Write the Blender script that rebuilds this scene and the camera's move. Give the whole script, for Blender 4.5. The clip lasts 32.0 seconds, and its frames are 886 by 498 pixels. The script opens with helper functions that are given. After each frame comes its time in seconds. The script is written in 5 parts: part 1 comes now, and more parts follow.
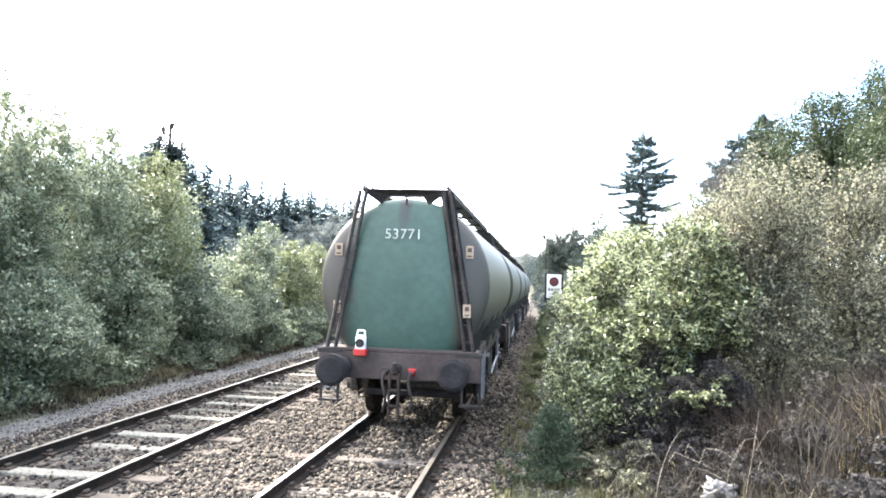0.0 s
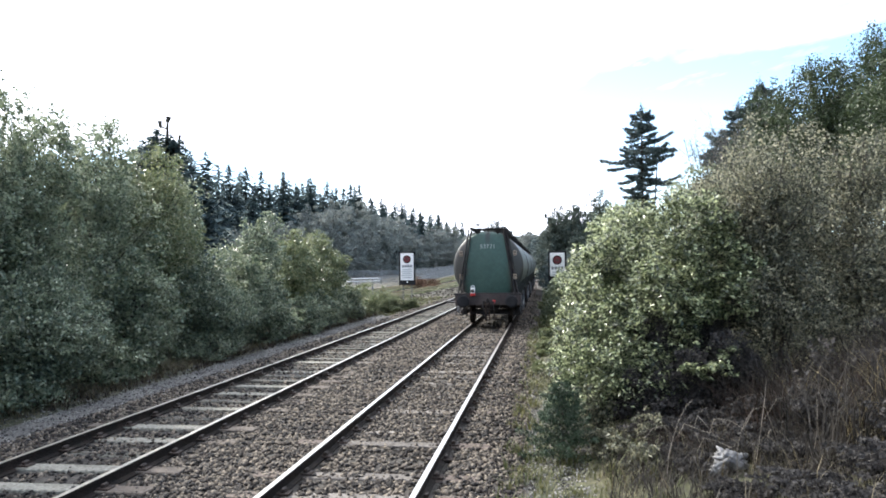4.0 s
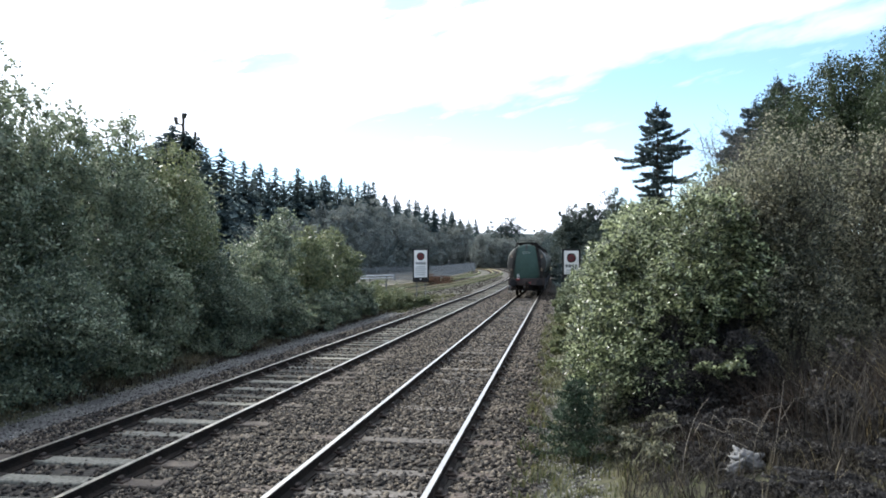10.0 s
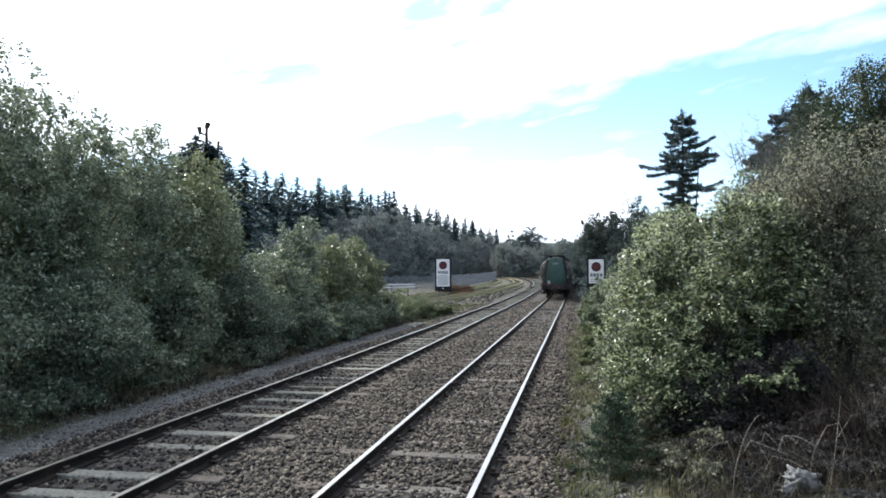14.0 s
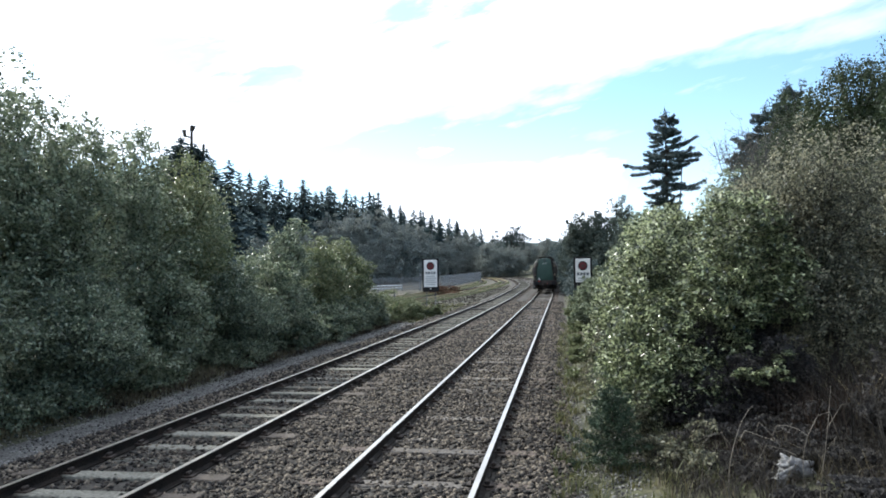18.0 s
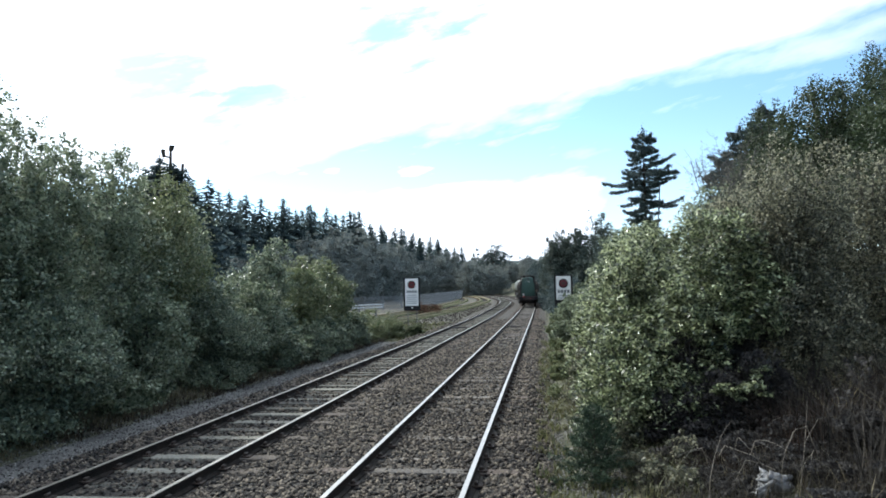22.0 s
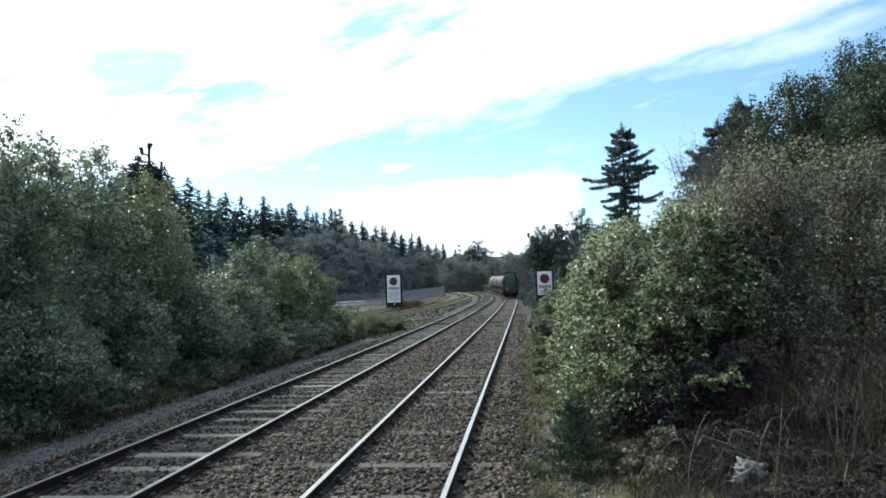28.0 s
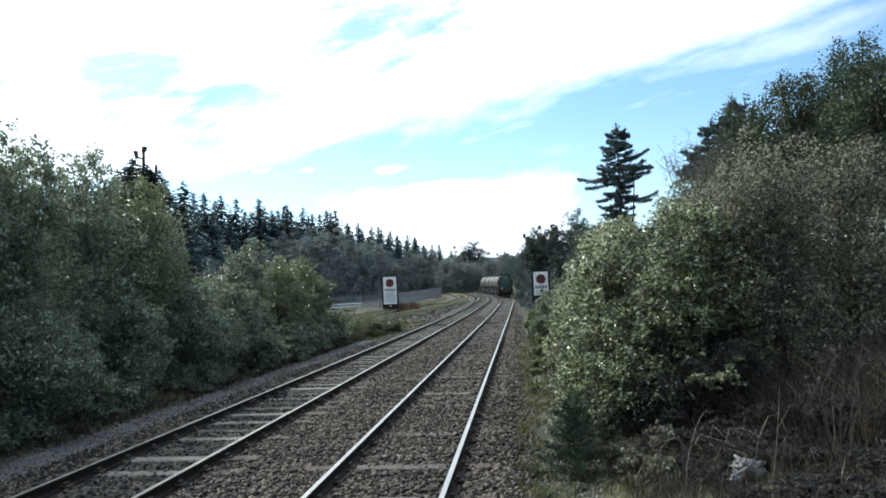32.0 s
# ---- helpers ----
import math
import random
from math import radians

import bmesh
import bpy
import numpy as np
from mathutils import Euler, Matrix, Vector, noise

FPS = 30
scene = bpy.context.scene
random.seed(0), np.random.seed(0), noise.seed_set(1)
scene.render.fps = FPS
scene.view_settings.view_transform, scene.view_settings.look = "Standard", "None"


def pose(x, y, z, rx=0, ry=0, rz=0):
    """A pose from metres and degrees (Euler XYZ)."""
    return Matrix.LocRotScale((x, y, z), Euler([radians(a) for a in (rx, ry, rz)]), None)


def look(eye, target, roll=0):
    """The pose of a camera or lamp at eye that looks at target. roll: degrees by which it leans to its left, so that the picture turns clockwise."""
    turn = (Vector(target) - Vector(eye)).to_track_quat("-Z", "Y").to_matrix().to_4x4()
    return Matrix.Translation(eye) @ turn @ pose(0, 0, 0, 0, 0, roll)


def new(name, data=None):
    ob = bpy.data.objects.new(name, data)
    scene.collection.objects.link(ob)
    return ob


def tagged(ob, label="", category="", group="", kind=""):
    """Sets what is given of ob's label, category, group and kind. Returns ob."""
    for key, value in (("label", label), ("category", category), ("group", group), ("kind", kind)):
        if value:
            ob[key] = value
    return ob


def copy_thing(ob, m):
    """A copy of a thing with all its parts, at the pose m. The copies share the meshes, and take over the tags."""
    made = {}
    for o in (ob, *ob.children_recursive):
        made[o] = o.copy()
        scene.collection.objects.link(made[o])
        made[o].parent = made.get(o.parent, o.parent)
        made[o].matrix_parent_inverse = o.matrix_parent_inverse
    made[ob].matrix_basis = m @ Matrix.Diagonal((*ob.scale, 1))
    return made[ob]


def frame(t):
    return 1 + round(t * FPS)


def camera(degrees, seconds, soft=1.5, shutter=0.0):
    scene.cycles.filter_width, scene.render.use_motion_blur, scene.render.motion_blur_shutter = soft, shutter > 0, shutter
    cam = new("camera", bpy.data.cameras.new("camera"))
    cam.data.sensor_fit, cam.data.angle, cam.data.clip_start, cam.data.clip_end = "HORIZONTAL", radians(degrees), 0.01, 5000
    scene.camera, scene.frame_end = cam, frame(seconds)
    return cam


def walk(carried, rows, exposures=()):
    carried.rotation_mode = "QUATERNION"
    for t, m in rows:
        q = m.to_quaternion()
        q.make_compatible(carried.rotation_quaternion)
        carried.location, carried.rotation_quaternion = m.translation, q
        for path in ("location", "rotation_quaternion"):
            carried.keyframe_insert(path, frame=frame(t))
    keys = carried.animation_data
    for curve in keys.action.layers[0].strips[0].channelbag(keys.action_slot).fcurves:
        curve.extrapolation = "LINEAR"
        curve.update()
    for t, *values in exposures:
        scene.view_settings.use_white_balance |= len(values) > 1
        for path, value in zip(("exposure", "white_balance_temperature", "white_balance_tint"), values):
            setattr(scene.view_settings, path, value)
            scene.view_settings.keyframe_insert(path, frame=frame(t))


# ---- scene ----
cam = camera(62.18, 32.0, soft=1.8)


def view(x, y, z, yaw, pitch, roll):
    """A camera pose: place in metres, then degrees to the left of the line, upwards, and of lean."""
    return Matrix.Translation((x, y, z)) @ pose(0, 0, 0, 0, 0, yaw) @ pose(0, 0, 0, 90 + pitch) @ pose(0, 0, 0, 0, 0, roll)


VIEWS = [
    (0, 0.172, -0.055, 2.195, 7.63, 2.72, 1.72),
    (0.5, 0.163, -0.063, 2.198, 7.63, 2.37, 1.07),
    (1, 0.153, -0.071, 2.199, 7.64, 2.02, 0.52),
    (1.5, 0.151, -0.078, 2.197, 7.67, 1.74, 0.08),
    (2, 0.155, -0.082, 2.193, 7.73, 1.56, -0.28),
    (2.5, 0.157, -0.085, 2.191, 7.76, 1.44, -0.49),
    (3, 0.156, -0.089, 2.193, 7.76, 1.39, -0.56),
    (3.5, 0.152, -0.094, 2.195, 7.76, 1.37, -0.56),
    (5.5, 0.151, -0.082, 2.196, 7.89, 1.46, -0.54),
    (6, 0.149, -0.077, 2.196, 7.98, 1.52, -0.54),
    (6.5, 0.149, -0.077, 2.197, 8.08, 1.56, -0.54),
    (7, 0.151, -0.075, 2.197, 8.21, 1.61, -0.55),
    (7.5, 0.153, -0.070, 2.197, 8.34, 1.64, -0.57),
    (8, 0.154, -0.067, 2.198, 8.46, 1.63, -0.55),
    (8.5, 0.153, -0.065, 2.196, 8.57, 1.56, -0.49),
    (9, 0.149, -0.066, 2.191, 8.66, 1.44, -0.41),
    (9.5, 0.143, -0.070, 2.187, 8.75, 1.31, -0.31),
    (10, 0.136, -0.075, 2.185, 8.82, 1.18, -0.22),
    (10.5, 0.128, -0.065, 2.184, 8.95, 1.10, -0.15),
    (11, 0.123, -0.026, 2.183, 9.27, 1.15, -0.11),
    (11.5, 0.117, 0.037, 2.184, 9.75, 1.28, -0.12),
    (12, 0.102, 0.107, 2.183, 10.22, 1.44, -0.14),
    (12.5, 0.081, 0.168, 2.181, 10.59, 1.61, -0.16),
    (13, 0.051, 0.203, 2.181, 10.74, 1.74, -0.18),
    (13.5, 0.005, 0.210, 2.180, 10.63, 1.84, -0.20),
    (14, -0.060, 0.195, 2.178, 10.37, 1.90, -0.22),
    (14.5, -0.128, 0.168, 2.177, 10.09, 1.96, -0.25),
    (16.5, -0.213, 0.128, 2.164, 9.87, 1.84, -0.69),
    (17, -0.209, 0.079, 2.162, 9.67, 1.80, -0.76),
    (17.5, -0.208, 0.036, 2.159, 9.42, 1.84, -0.80),
    (18, -0.207, -0.005, 2.158, 9.13, 1.96, -0.84),
    (18.5, -0.207, -0.040, 2.159, 8.86, 2.13, -0.89),
    (19, -0.208, -0.061, 2.160, 8.62, 2.33, -0.96),
    (19.5, -0.209, -0.069, 2.161, 8.43, 2.54, -1.02),
    (20, -0.208, -0.070, 2.162, 8.26, 2.77, -1.08),
    (20.5, -0.207, -0.066, 2.162, 8.10, 3.01, -1.15),
    (21, -0.202, -0.060, 2.161, 7.95, 3.20, -1.23),
    (21.5, -0.201, -0.054, 2.163, 7.79, 3.32, -1.28),
    (22, -0.200, -0.050, 2.164, 7.62, 3.37, -1.32),
    (22.5, -0.194, -0.049, 2.162, 7.44, 3.35, -1.35),
    (23, -0.190, -0.059, 2.159, 7.22, 3.30, -1.37),
    (23.5, -0.192, -0.080, 2.157, 6.99, 3.22, -1.37),
    (24, -0.196, -0.100, 2.157, 6.78, 3.14, -1.40),
    (24.5, -0.199, -0.113, 2.156, 6.61, 3.07, -1.44),
    (25, -0.200, -0.121, 2.154, 6.48, 3.02, -1.49),
    (25.5, -0.201, -0.129, 2.155, 6.37, 2.99, -1.56),
    (27.5, -0.202, -0.134, 2.153, 6.18, 3.05, -1.77),
    (28, -0.201, -0.127, 2.155, 6.18, 3.05, -1.84),
    (28.5, -0.197, -0.118, 2.155, 6.18, 3.07, -1.91),
    (29, -0.193, -0.112, 2.154, 6.18, 3.11, -1.99),
    (29.5, -0.193, -0.111, 2.152, 6.14, 3.17, -2.06),
    (30, -0.193, -0.109, 2.152, 6.08, 3.23, -2.12),
    (30.5, -0.194, -0.108, 2.153, 6.02, 3.26, -2.19),
    (31, -0.196, -0.111, 2.154, 5.95, 3.26, -2.26),
    (31.5, -0.201, -0.115, 2.153, 5.90, 3.21, -2.31),
    (32, -0.203, -0.123, 2.152, 5.86, 3.14, -2.35),
]
EXPOSURES = [(0, 2.38, 6600, 11), (0.5, 2.13, 6600, 11), (1, 1.88, 6550, 11), (1.5, 1.63, 6500, 11), (2, 1.44, 6450, 10), (3, 1.2, 6350, 10), (4.5, 0.93, 6250, 9), (6, 0.73, 6200, 8), (9, 0.47, 6150, 7), (13, 0.39, 6100, 7), (17, 0.37, 6100, 6), (20, 0.3, 6050, 5), (23, 0.2, 6000, 3), (28, 0.07, 5950, 1), (32, 0.05, 5950, 1)]
walk(cam, [(r[0], view(*r[1:])) for r in VIEWS], exposures=EXPOSURES)

# ---- sky and sun ----
SUN_AZ, SUN_EL = radians(-52), radians(37)      # clockwise from +y, and upwards
world = bpy.data.worlds.new("sky")
scene.world = world
world.use_nodes = True
wn, wl = world.node_tree.nodes, world.node_tree.links
wn.clear()


def wmath(op, a, b=None, c=None):
    n = wn.new("ShaderNodeMath")
    n.operation = op
    for i, v in enumerate((a, b, c)):
        if v is None:
            continue
        if isinstance(v, (int, float)):
            n.inputs[i].default_value = v
        else:
            wl.new(v, n.inputs[i])
    return n.outputs[0]


TRAIL_AZ, TRAIL_EL = 0.350, 0.286
sky = wn.new("ShaderNodeTexSky")
sky.sky_type, sky.sun_disc, sky.sun_elevation, sky.sun_rotation = "NISHITA", False, SUN_EL, SUN_AZ
sky.air_density, sky.dust_density, sky.ozone_density = 1.0, 0.6, 2.0
coord = wn.new("ShaderNodeTexCoord")
sep = wn.new("ShaderNodeSeparateXYZ")
wl.new(coord.outputs["Generated"], sep.inputs[0])
az = wmath("ARCTAN2", sep.outputs[0], sep.outputs[1])
el = wmath("ARCSINE", sep.outputs[2])
# clouds: long drifting banks, sheared along a slant line
plane = wn.new("ShaderNodeCombineXYZ")
wl.new(az, plane.inputs[0])
wl.new(wmath("SUBTRACT", el, wmath("MULTIPLY", az, 0.20)), plane.inputs[1])
stretch = wn.new("ShaderNodeMapping")
stretch.inputs["Scale"].default_value = (1.6, 5.0, 1)
wl.new(plane.outputs[0], stretch.inputs["Vector"])
cn = wn.new("ShaderNodeTexNoise")
cn.inputs["Scale"].default_value, cn.inputs["Detail"].default_value, cn.inputs["Roughness"].default_value = 1.7, 7, 0.56
wl.new(stretch.outputs[0], cn.inputs["Vector"])


def wsoft(v, lo, hi, one=0.0, two=1.0):
    """Eases from one to two as v goes from lo to hi."""
    n = wn.new("ShaderNodeMapRange")
    n.interpolation_type = "SMOOTHSTEP"
    for k, x in zip(("From Min", "From Max", "To Min", "To Max"), (lo, hi, one, two)):
        n.inputs[k].default_value = x
    wl.new(v, n.inputs[0])
    return n.outputs[0]


wisp = wmath("MULTIPLY", wmath("SUBTRACT", cn.outputs[0], 0.5), 0.16)
# high cloud sheet, its edge slanting up to the north-east
sheet = wmath("ADD", wmath("SUBTRACT", el, wmath("ADD", wmath("MULTIPLY", az, 0.185), 0.238)), wisp)
high = wsoft(sheet, -0.022, 0.028)
# thin, torn places in the sheet
torn = wn.new("ShaderNodeTexNoise")
torn.inputs["Scale"].default_value, torn.inputs["Detail"].default_value, torn.inputs["Roughness"].default_value = 5.5, 6, 0.6
wl.new(stretch.outputs[0], torn.inputs["Vector"])
tear = wmath("MULTIPLY", wmath("SUBTRACT", torn.outputs[0], 0.5), 7.0)
for a0, e0, ra, re in ((-0.50, 0.287, 0.10, 0.036), (-0.37, 0.262, 0.08, 0.018), (-0.455, 0.217, 0.10, 0.024), (-0.17, 0.345, 0.11, 0.05), (-0.64, 0.26, 0.06, 0.02)):
    da = wmath("DIVIDE", wmath("SUBTRACT", az, a0), ra)
    de = wmath("DIVIDE", wmath("SUBTRACT", el, e0), re)
    d2 = wmath("ADD", wmath("ADD", wmath("MULTIPLY", da, da), wmath("MULTIPLY", de, de)), tear)
    high = wmath("MULTIPLY", high, wsoft(d2, -0.4, 1.6, 0.22, 1.0))
# low bank over the bend
lowtop = wsoft(wmath("ADD", wmath("SUBTRACT", 0.152, el), wisp), -0.012, 0.022)
lowend = wmath("MULTIPLY", wsoft(wmath("ADD", wmath("SUBTRACT", 0.085, az), wisp), -0.02, 0.03), wsoft(wmath("ADD", az, wisp), -0.34, -0.20))
low = wmath("MULTIPLY", lowtop, lowend)
veil = wsoft(el, 0.02, 0.26, 0.46, 0.12)
streak = wsoft(cn.outputs[0], 0.50, 0.72, 0.0, 0.55)
# thin streaks combed out under the edge of the sheet
comb = wn.new("ShaderNodeMapping")
comb.inputs["Scale"].default_value = (2.4, 10.0, 1)
wl.new(plane.outputs[0], comb.inputs["Vector"])
fibre = wn.new("ShaderNodeTexNoise")
fibre.inputs["Scale"].default_value, fibre.inputs["Detail"].default_value, fibre.inputs["Roughness"].default_value = 2.2, 6, 0.6
wl.new(comb.outputs[0], fibre.inputs["Vector"])
comb_out = wmath("MULTIPLY", wsoft(fibre.outputs[0], 0.46, 0.72, 0.0, 0.6), wsoft(sheet, -0.13, -0.005, 0.0, 1.0))
puffs = comb_out
for a0, e0, ra, re in ((-0.329, 0.164, 0.030, 0.009), (-0.281, 0.166, 0.018, 0.007), (-0.163, 0.168, 0.034, 0.011)):
    da = wmath("DIVIDE", wmath("SUBTRACT", az, a0), ra)
    de = wmath("DIVIDE", wmath("SUBTRACT", el, e0), re)
    d2 = wmath("ADD", wmath("ADD", wmath("MULTIPLY", da, da), wmath("MULTIPLY", de, de)), tear)
    puffs = wmath("MAXIMUM", puffs, wsoft(d2, 1.3, -0.3, 0.0, 0.8))
# a thin bank that trails beside the sheet
da = wmath("DIVIDE", wmath("SUBTRACT", az, TRAIL_AZ), 0.16)
de = wmath("DIVIDE", wmath("SUBTRACT", wmath("SUBTRACT", el, wmath("MULTIPLY", wmath("SUBTRACT", az, TRAIL_AZ), 0.10)), TRAIL_EL), 0.020)
d2 = wmath("ADD", wmath("ADD", wmath("MULTIPLY", da, da), wmath("MULTIPLY", de, de)), wmath("MULTIPLY", tear, 0.5))
puffs = wmath("MAXIMUM", puffs, wsoft(d2, 1.9, -0.6, 0.0, 0.6))
cover = wmath("MAXIMUM", wmath("MAXIMUM", wmath("MAXIMUM", high, low), puffs), wmath("MAXIMUM", veil, streak))
skyc = wn.new("ShaderNodeMixRGB")
skyc.blend_type = "MULTIPLY"
skyc.inputs[0].default_value, skyc.inputs[2].default_value = 1.0, (0.124, 0.165, 0.190, 1)
wl.new(sky.outputs[0], skyc.inputs[1])
mix = wn.new("ShaderNodeMixRGB")
wl.new(cover, mix.inputs[0])
wl.new(skyc.outputs[0], mix.inputs[1])
# cloud glows most towards the sun
toward = Vector((math.sin(SUN_AZ) * math.cos(SUN_EL), math.cos(SUN_AZ) * math.cos(SUN_EL), math.sin(SUN_EL)))
near_sun = wn.new("ShaderNodeVectorMath")
near_sun.operation = "DOT_PRODUCT"
wl.new(coord.outputs["Generated"], near_sun.inputs[0])
near_sun.inputs[1].default_value = toward
lit = wn.new("ShaderNodeCombineXYZ")
glow = wsoft(near_sun.outputs["Value"], -0.2, 0.97, 0.78, 1.75)
for k, tint in enumerate((0.97, 1.0, 1.10)):
    wl.new(wmath("MULTIPLY", glow, tint), lit.inputs[k])
wl.new(lit.outputs[0], mix.inputs[2])
bg = wn.new("ShaderNodeBackground")
wl.new(mix.outputs[0], bg.inputs[0])
out = wn.new("ShaderNodeOutputWorld")
wl.new(bg.outputs[0], out.inputs[0])

sun = new("sun", bpy.data.lights.new("sun", "SUN"))
sun.data.energy, sun.data.angle, sun.data.color = 5.0, radians(0.6), (1.0, 0.93, 0.82)
sun.matrix_world = look(toward * 50, (0, 0, 0))


# ---- materials ----
def material(name, colors, scale=4.0, rough=0.8, metal=0.0, bump=0.3, fine=40.0, island=0.0, spec=0.4, through_light=0.0, object_random=0.0, detail=0.5):
    """A surface: colours blended by coarse noise, a fine grain over them, bump from both."""
    m = bpy.data.materials.new(name)
    m.use_nodes = True
    n, l = m.node_tree.nodes, m.node_tree.links
    b = n["Principled BSDF"]
    b.inputs["Roughness"].default_value, b.inputs["Metallic"].default_value, b.inputs["Specular IOR Level"].default_value = rough, metal, spec
    tc = n.new("ShaderNodeTexCoord")
    big = n.new("ShaderNodeTexNoise")
    big.inputs["Scale"].default_value, big.inputs["Detail"].default_value, big.inputs["Roughness"].default_value = scale, 6, 0.62
    l.new(tc.outputs["Object"], big.inputs["Vector"])
    fac = big.outputs[0]
    if island or object_random:
        src = n.new("ShaderNodeNewGeometry").outputs["Random Per Island"] if island else n.new("ShaderNodeObjectInfo").outputs["Random"]
        mm = n.new("ShaderNodeMath")
        mm.operation = "MULTIPLY_ADD"
        mm.inputs[1].default_value = island or object_random
        l.new(src, mm.inputs[0])
        sub = n.new("ShaderNodeMath")
        sub.operation = "SUBTRACT"
        l.new(fac, sub.inputs[0])
        sub.inputs[1].default_value = 0.5 * (island or object_random)
        l.new(sub.outputs[0], mm.inputs[2])
        fac = mm.outputs[0]
    r = n.new("ShaderNodeValToRGB")
    e = r.color_ramp.elements
    while len(e) < len(colors):
        e.new(0.5)
    for i, c in enumerate(colors):
        e[i].position = 0.28 + 0.44 * i / max(1, len(colors) - 1)
        e[i].color = (*c, 1)
    l.new(fac, r.inputs[0])
    grain = n.new("ShaderNodeTexNoise")
    grain.inputs["Scale"].default_value, grain.inputs["Detail"].default_value = fine, 4
    l.new(tc.outputs["Object"], grain.inputs["Vector"])
    lev = n.new("ShaderNodeMapRange")
    lev.inputs["From Min"].default_value, lev.inputs["From Max"].default_value = 0.3, 0.7
    lev.inputs["To Min"].default_value, lev.inputs["To Max"].default_value = 1 - detail, 1 + detail
    l.new(grain.outputs[0], lev.inputs[0])
    mul = n.new("ShaderNodeMixRGB")
    mul.blend_type = "MULTIPLY"
    mul.inputs[0].default_value = 1.0
    l.new(r.outputs[0], mul.inputs[1])
    l.new(lev.outputs[0], mul.inputs[2])
    l.new(mul.outputs[0], b.inputs["Base Color"])
    if bump:
        bp = n.new("ShaderNodeBump")
        bp.inputs["Strength"].default_value, bp.inputs["Distance"].default_value = bump, 0.02
        l.new(grain.outputs[0], bp.inputs["Height"])
        l.new(bp.outputs[0], b.inputs["Normal"])
    if through_light:
        tr = n.new("ShaderNodeBsdfTranslucent")
        l.new(mul.outputs[0], tr.inputs[0])
        ms = n.new("ShaderNodeMixShader")
        ms.inputs[0].default_value = through_light
        l.new(b.outputs[0], ms.inputs[1])
        l.new(tr.outputs[0], ms.inputs[2])
        l.new(ms.outputs[0], n["Material Output"].inputs[0])
    return m


def leafy(name, colors, rough=0.42, glow=0.35, spec=0.5, vary=0.6):
    return material(name, colors, 0.6, rough, 0, 0, 3.0, island=vary, spec=spec, through_light=glow, detail=0.25)


M_BIRCH = leafy("birch_leaves", [(0.08085, 0.105, 0.0686), (0.1397, 0.174, 0.1088), (0.1985, 0.233, 0.1431), (0.2919, 0.325, 0.2234)], glow=0.42, vary=0.7)
M_YELLOW = leafy("turning_leaves", [(0.0768, 0.0987, 0.0477), (0.1363, 0.1607, 0.0801), (0.2141, 0.2322, 0.1242)], glow=0.4)
M_DARKLEAF = leafy("dark_leaves", [(0.0677, 0.0893, 0.0626), (0.119, 0.149, 0.0996), (0.176, 0.212, 0.137), (0.272, 0.307, 0.204)])
# Palest stop gives single leaves whitish undersides and painted glints.
M_SALLOW = leafy("sallow_leaves", [(0.0308, 0.0448, 0.0218), (0.066, 0.0874, 0.0414), (0.138, 0.168, 0.0746), (0.409, 0.452, 0.262)], rough=0.34, glow=0.38, spec=0.75, vary=1.05)
M_BROWNLEAF = leafy("browning_leaves", [(0.0539, 0.0564, 0.0422), (0.0934, 0.097, 0.0672), (0.135, 0.139, 0.0939), (0.293, 0.283, 0.195)], rough=0.55, glow=0.4, spec=0.35, vary=0.9)
M_OAK = leafy("oak_leaves", [(0.024, 0.037, 0.019), (0.043, 0.061, 0.031), (0.070, 0.092, 0.045)], rough=0.5, glow=0.2, spec=0.25, vary=0.6)
M_EAST = leafy("line_side_leaves", [(0.050, 0.066, 0.058), (0.076, 0.096, 0.082), (0.106, 0.128, 0.106)], rough=0.7, glow=0.2, spec=0.15, vary=0.4)
M_TAN = leafy("bleached_grass", [(0.095, 0.079, 0.045), (0.167, 0.137, 0.077), (0.270, 0.225, 0.134)], rough=0.7, spec=0.2)
# Pale grey leaf colours carry the haze of distance.
M_HAZE = leafy("hazed_far_leaves", [(0.1932, 0.2116, 0.2012), (0.2254, 0.2461, 0.2293), (0.2622, 0.2806, 0.2574)], rough=0.8, glow=0.3, spec=0.1, vary=0.15)
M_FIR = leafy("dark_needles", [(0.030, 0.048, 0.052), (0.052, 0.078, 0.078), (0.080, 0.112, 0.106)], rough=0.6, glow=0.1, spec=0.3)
# Lighter, bluer needles than the near conifers: distance haze mixed into the green.
M_NEEDLE = leafy("hazed_spruce_needles", [(0.040, 0.063, 0.069), (0.063, 0.092, 0.096), (0.090, 0.125, 0.123)], rough=0.8, glow=0.15, spec=0.08, vary=0.4)
M_GRASS = leafy("grass_blades", [(0.055, 0.066, 0.022), (0.092, 0.097, 0.040), (0.145, 0.138, 0.066)], rough=0.6)
M_STRAW = leafy("dry_grass", [(0.050, 0.042, 0.025), (0.088, 0.074, 0.042), (0.16, 0.135, 0.08)], rough=0.6)
M_BARK = material("bark", [(0.022, 0.018, 0.015), (0.048, 0.040, 0.032), (0.090, 0.078, 0.066)], 6, 0.9, bump=0.8, fine=30)
M_TWIG = material("dry_twigs", [(0.08, 0.068, 0.052), (0.14, 0.122, 0.098), (0.22, 0.196, 0.160)], 4, 0.8, bump=0.3, fine=40)
M_BRACKEN = leafy("dead_bracken", [(0.060, 0.040, 0.030), (0.110, 0.068, 0.048), (0.165, 0.105, 0.072)], rough=0.8, spec=0.1)
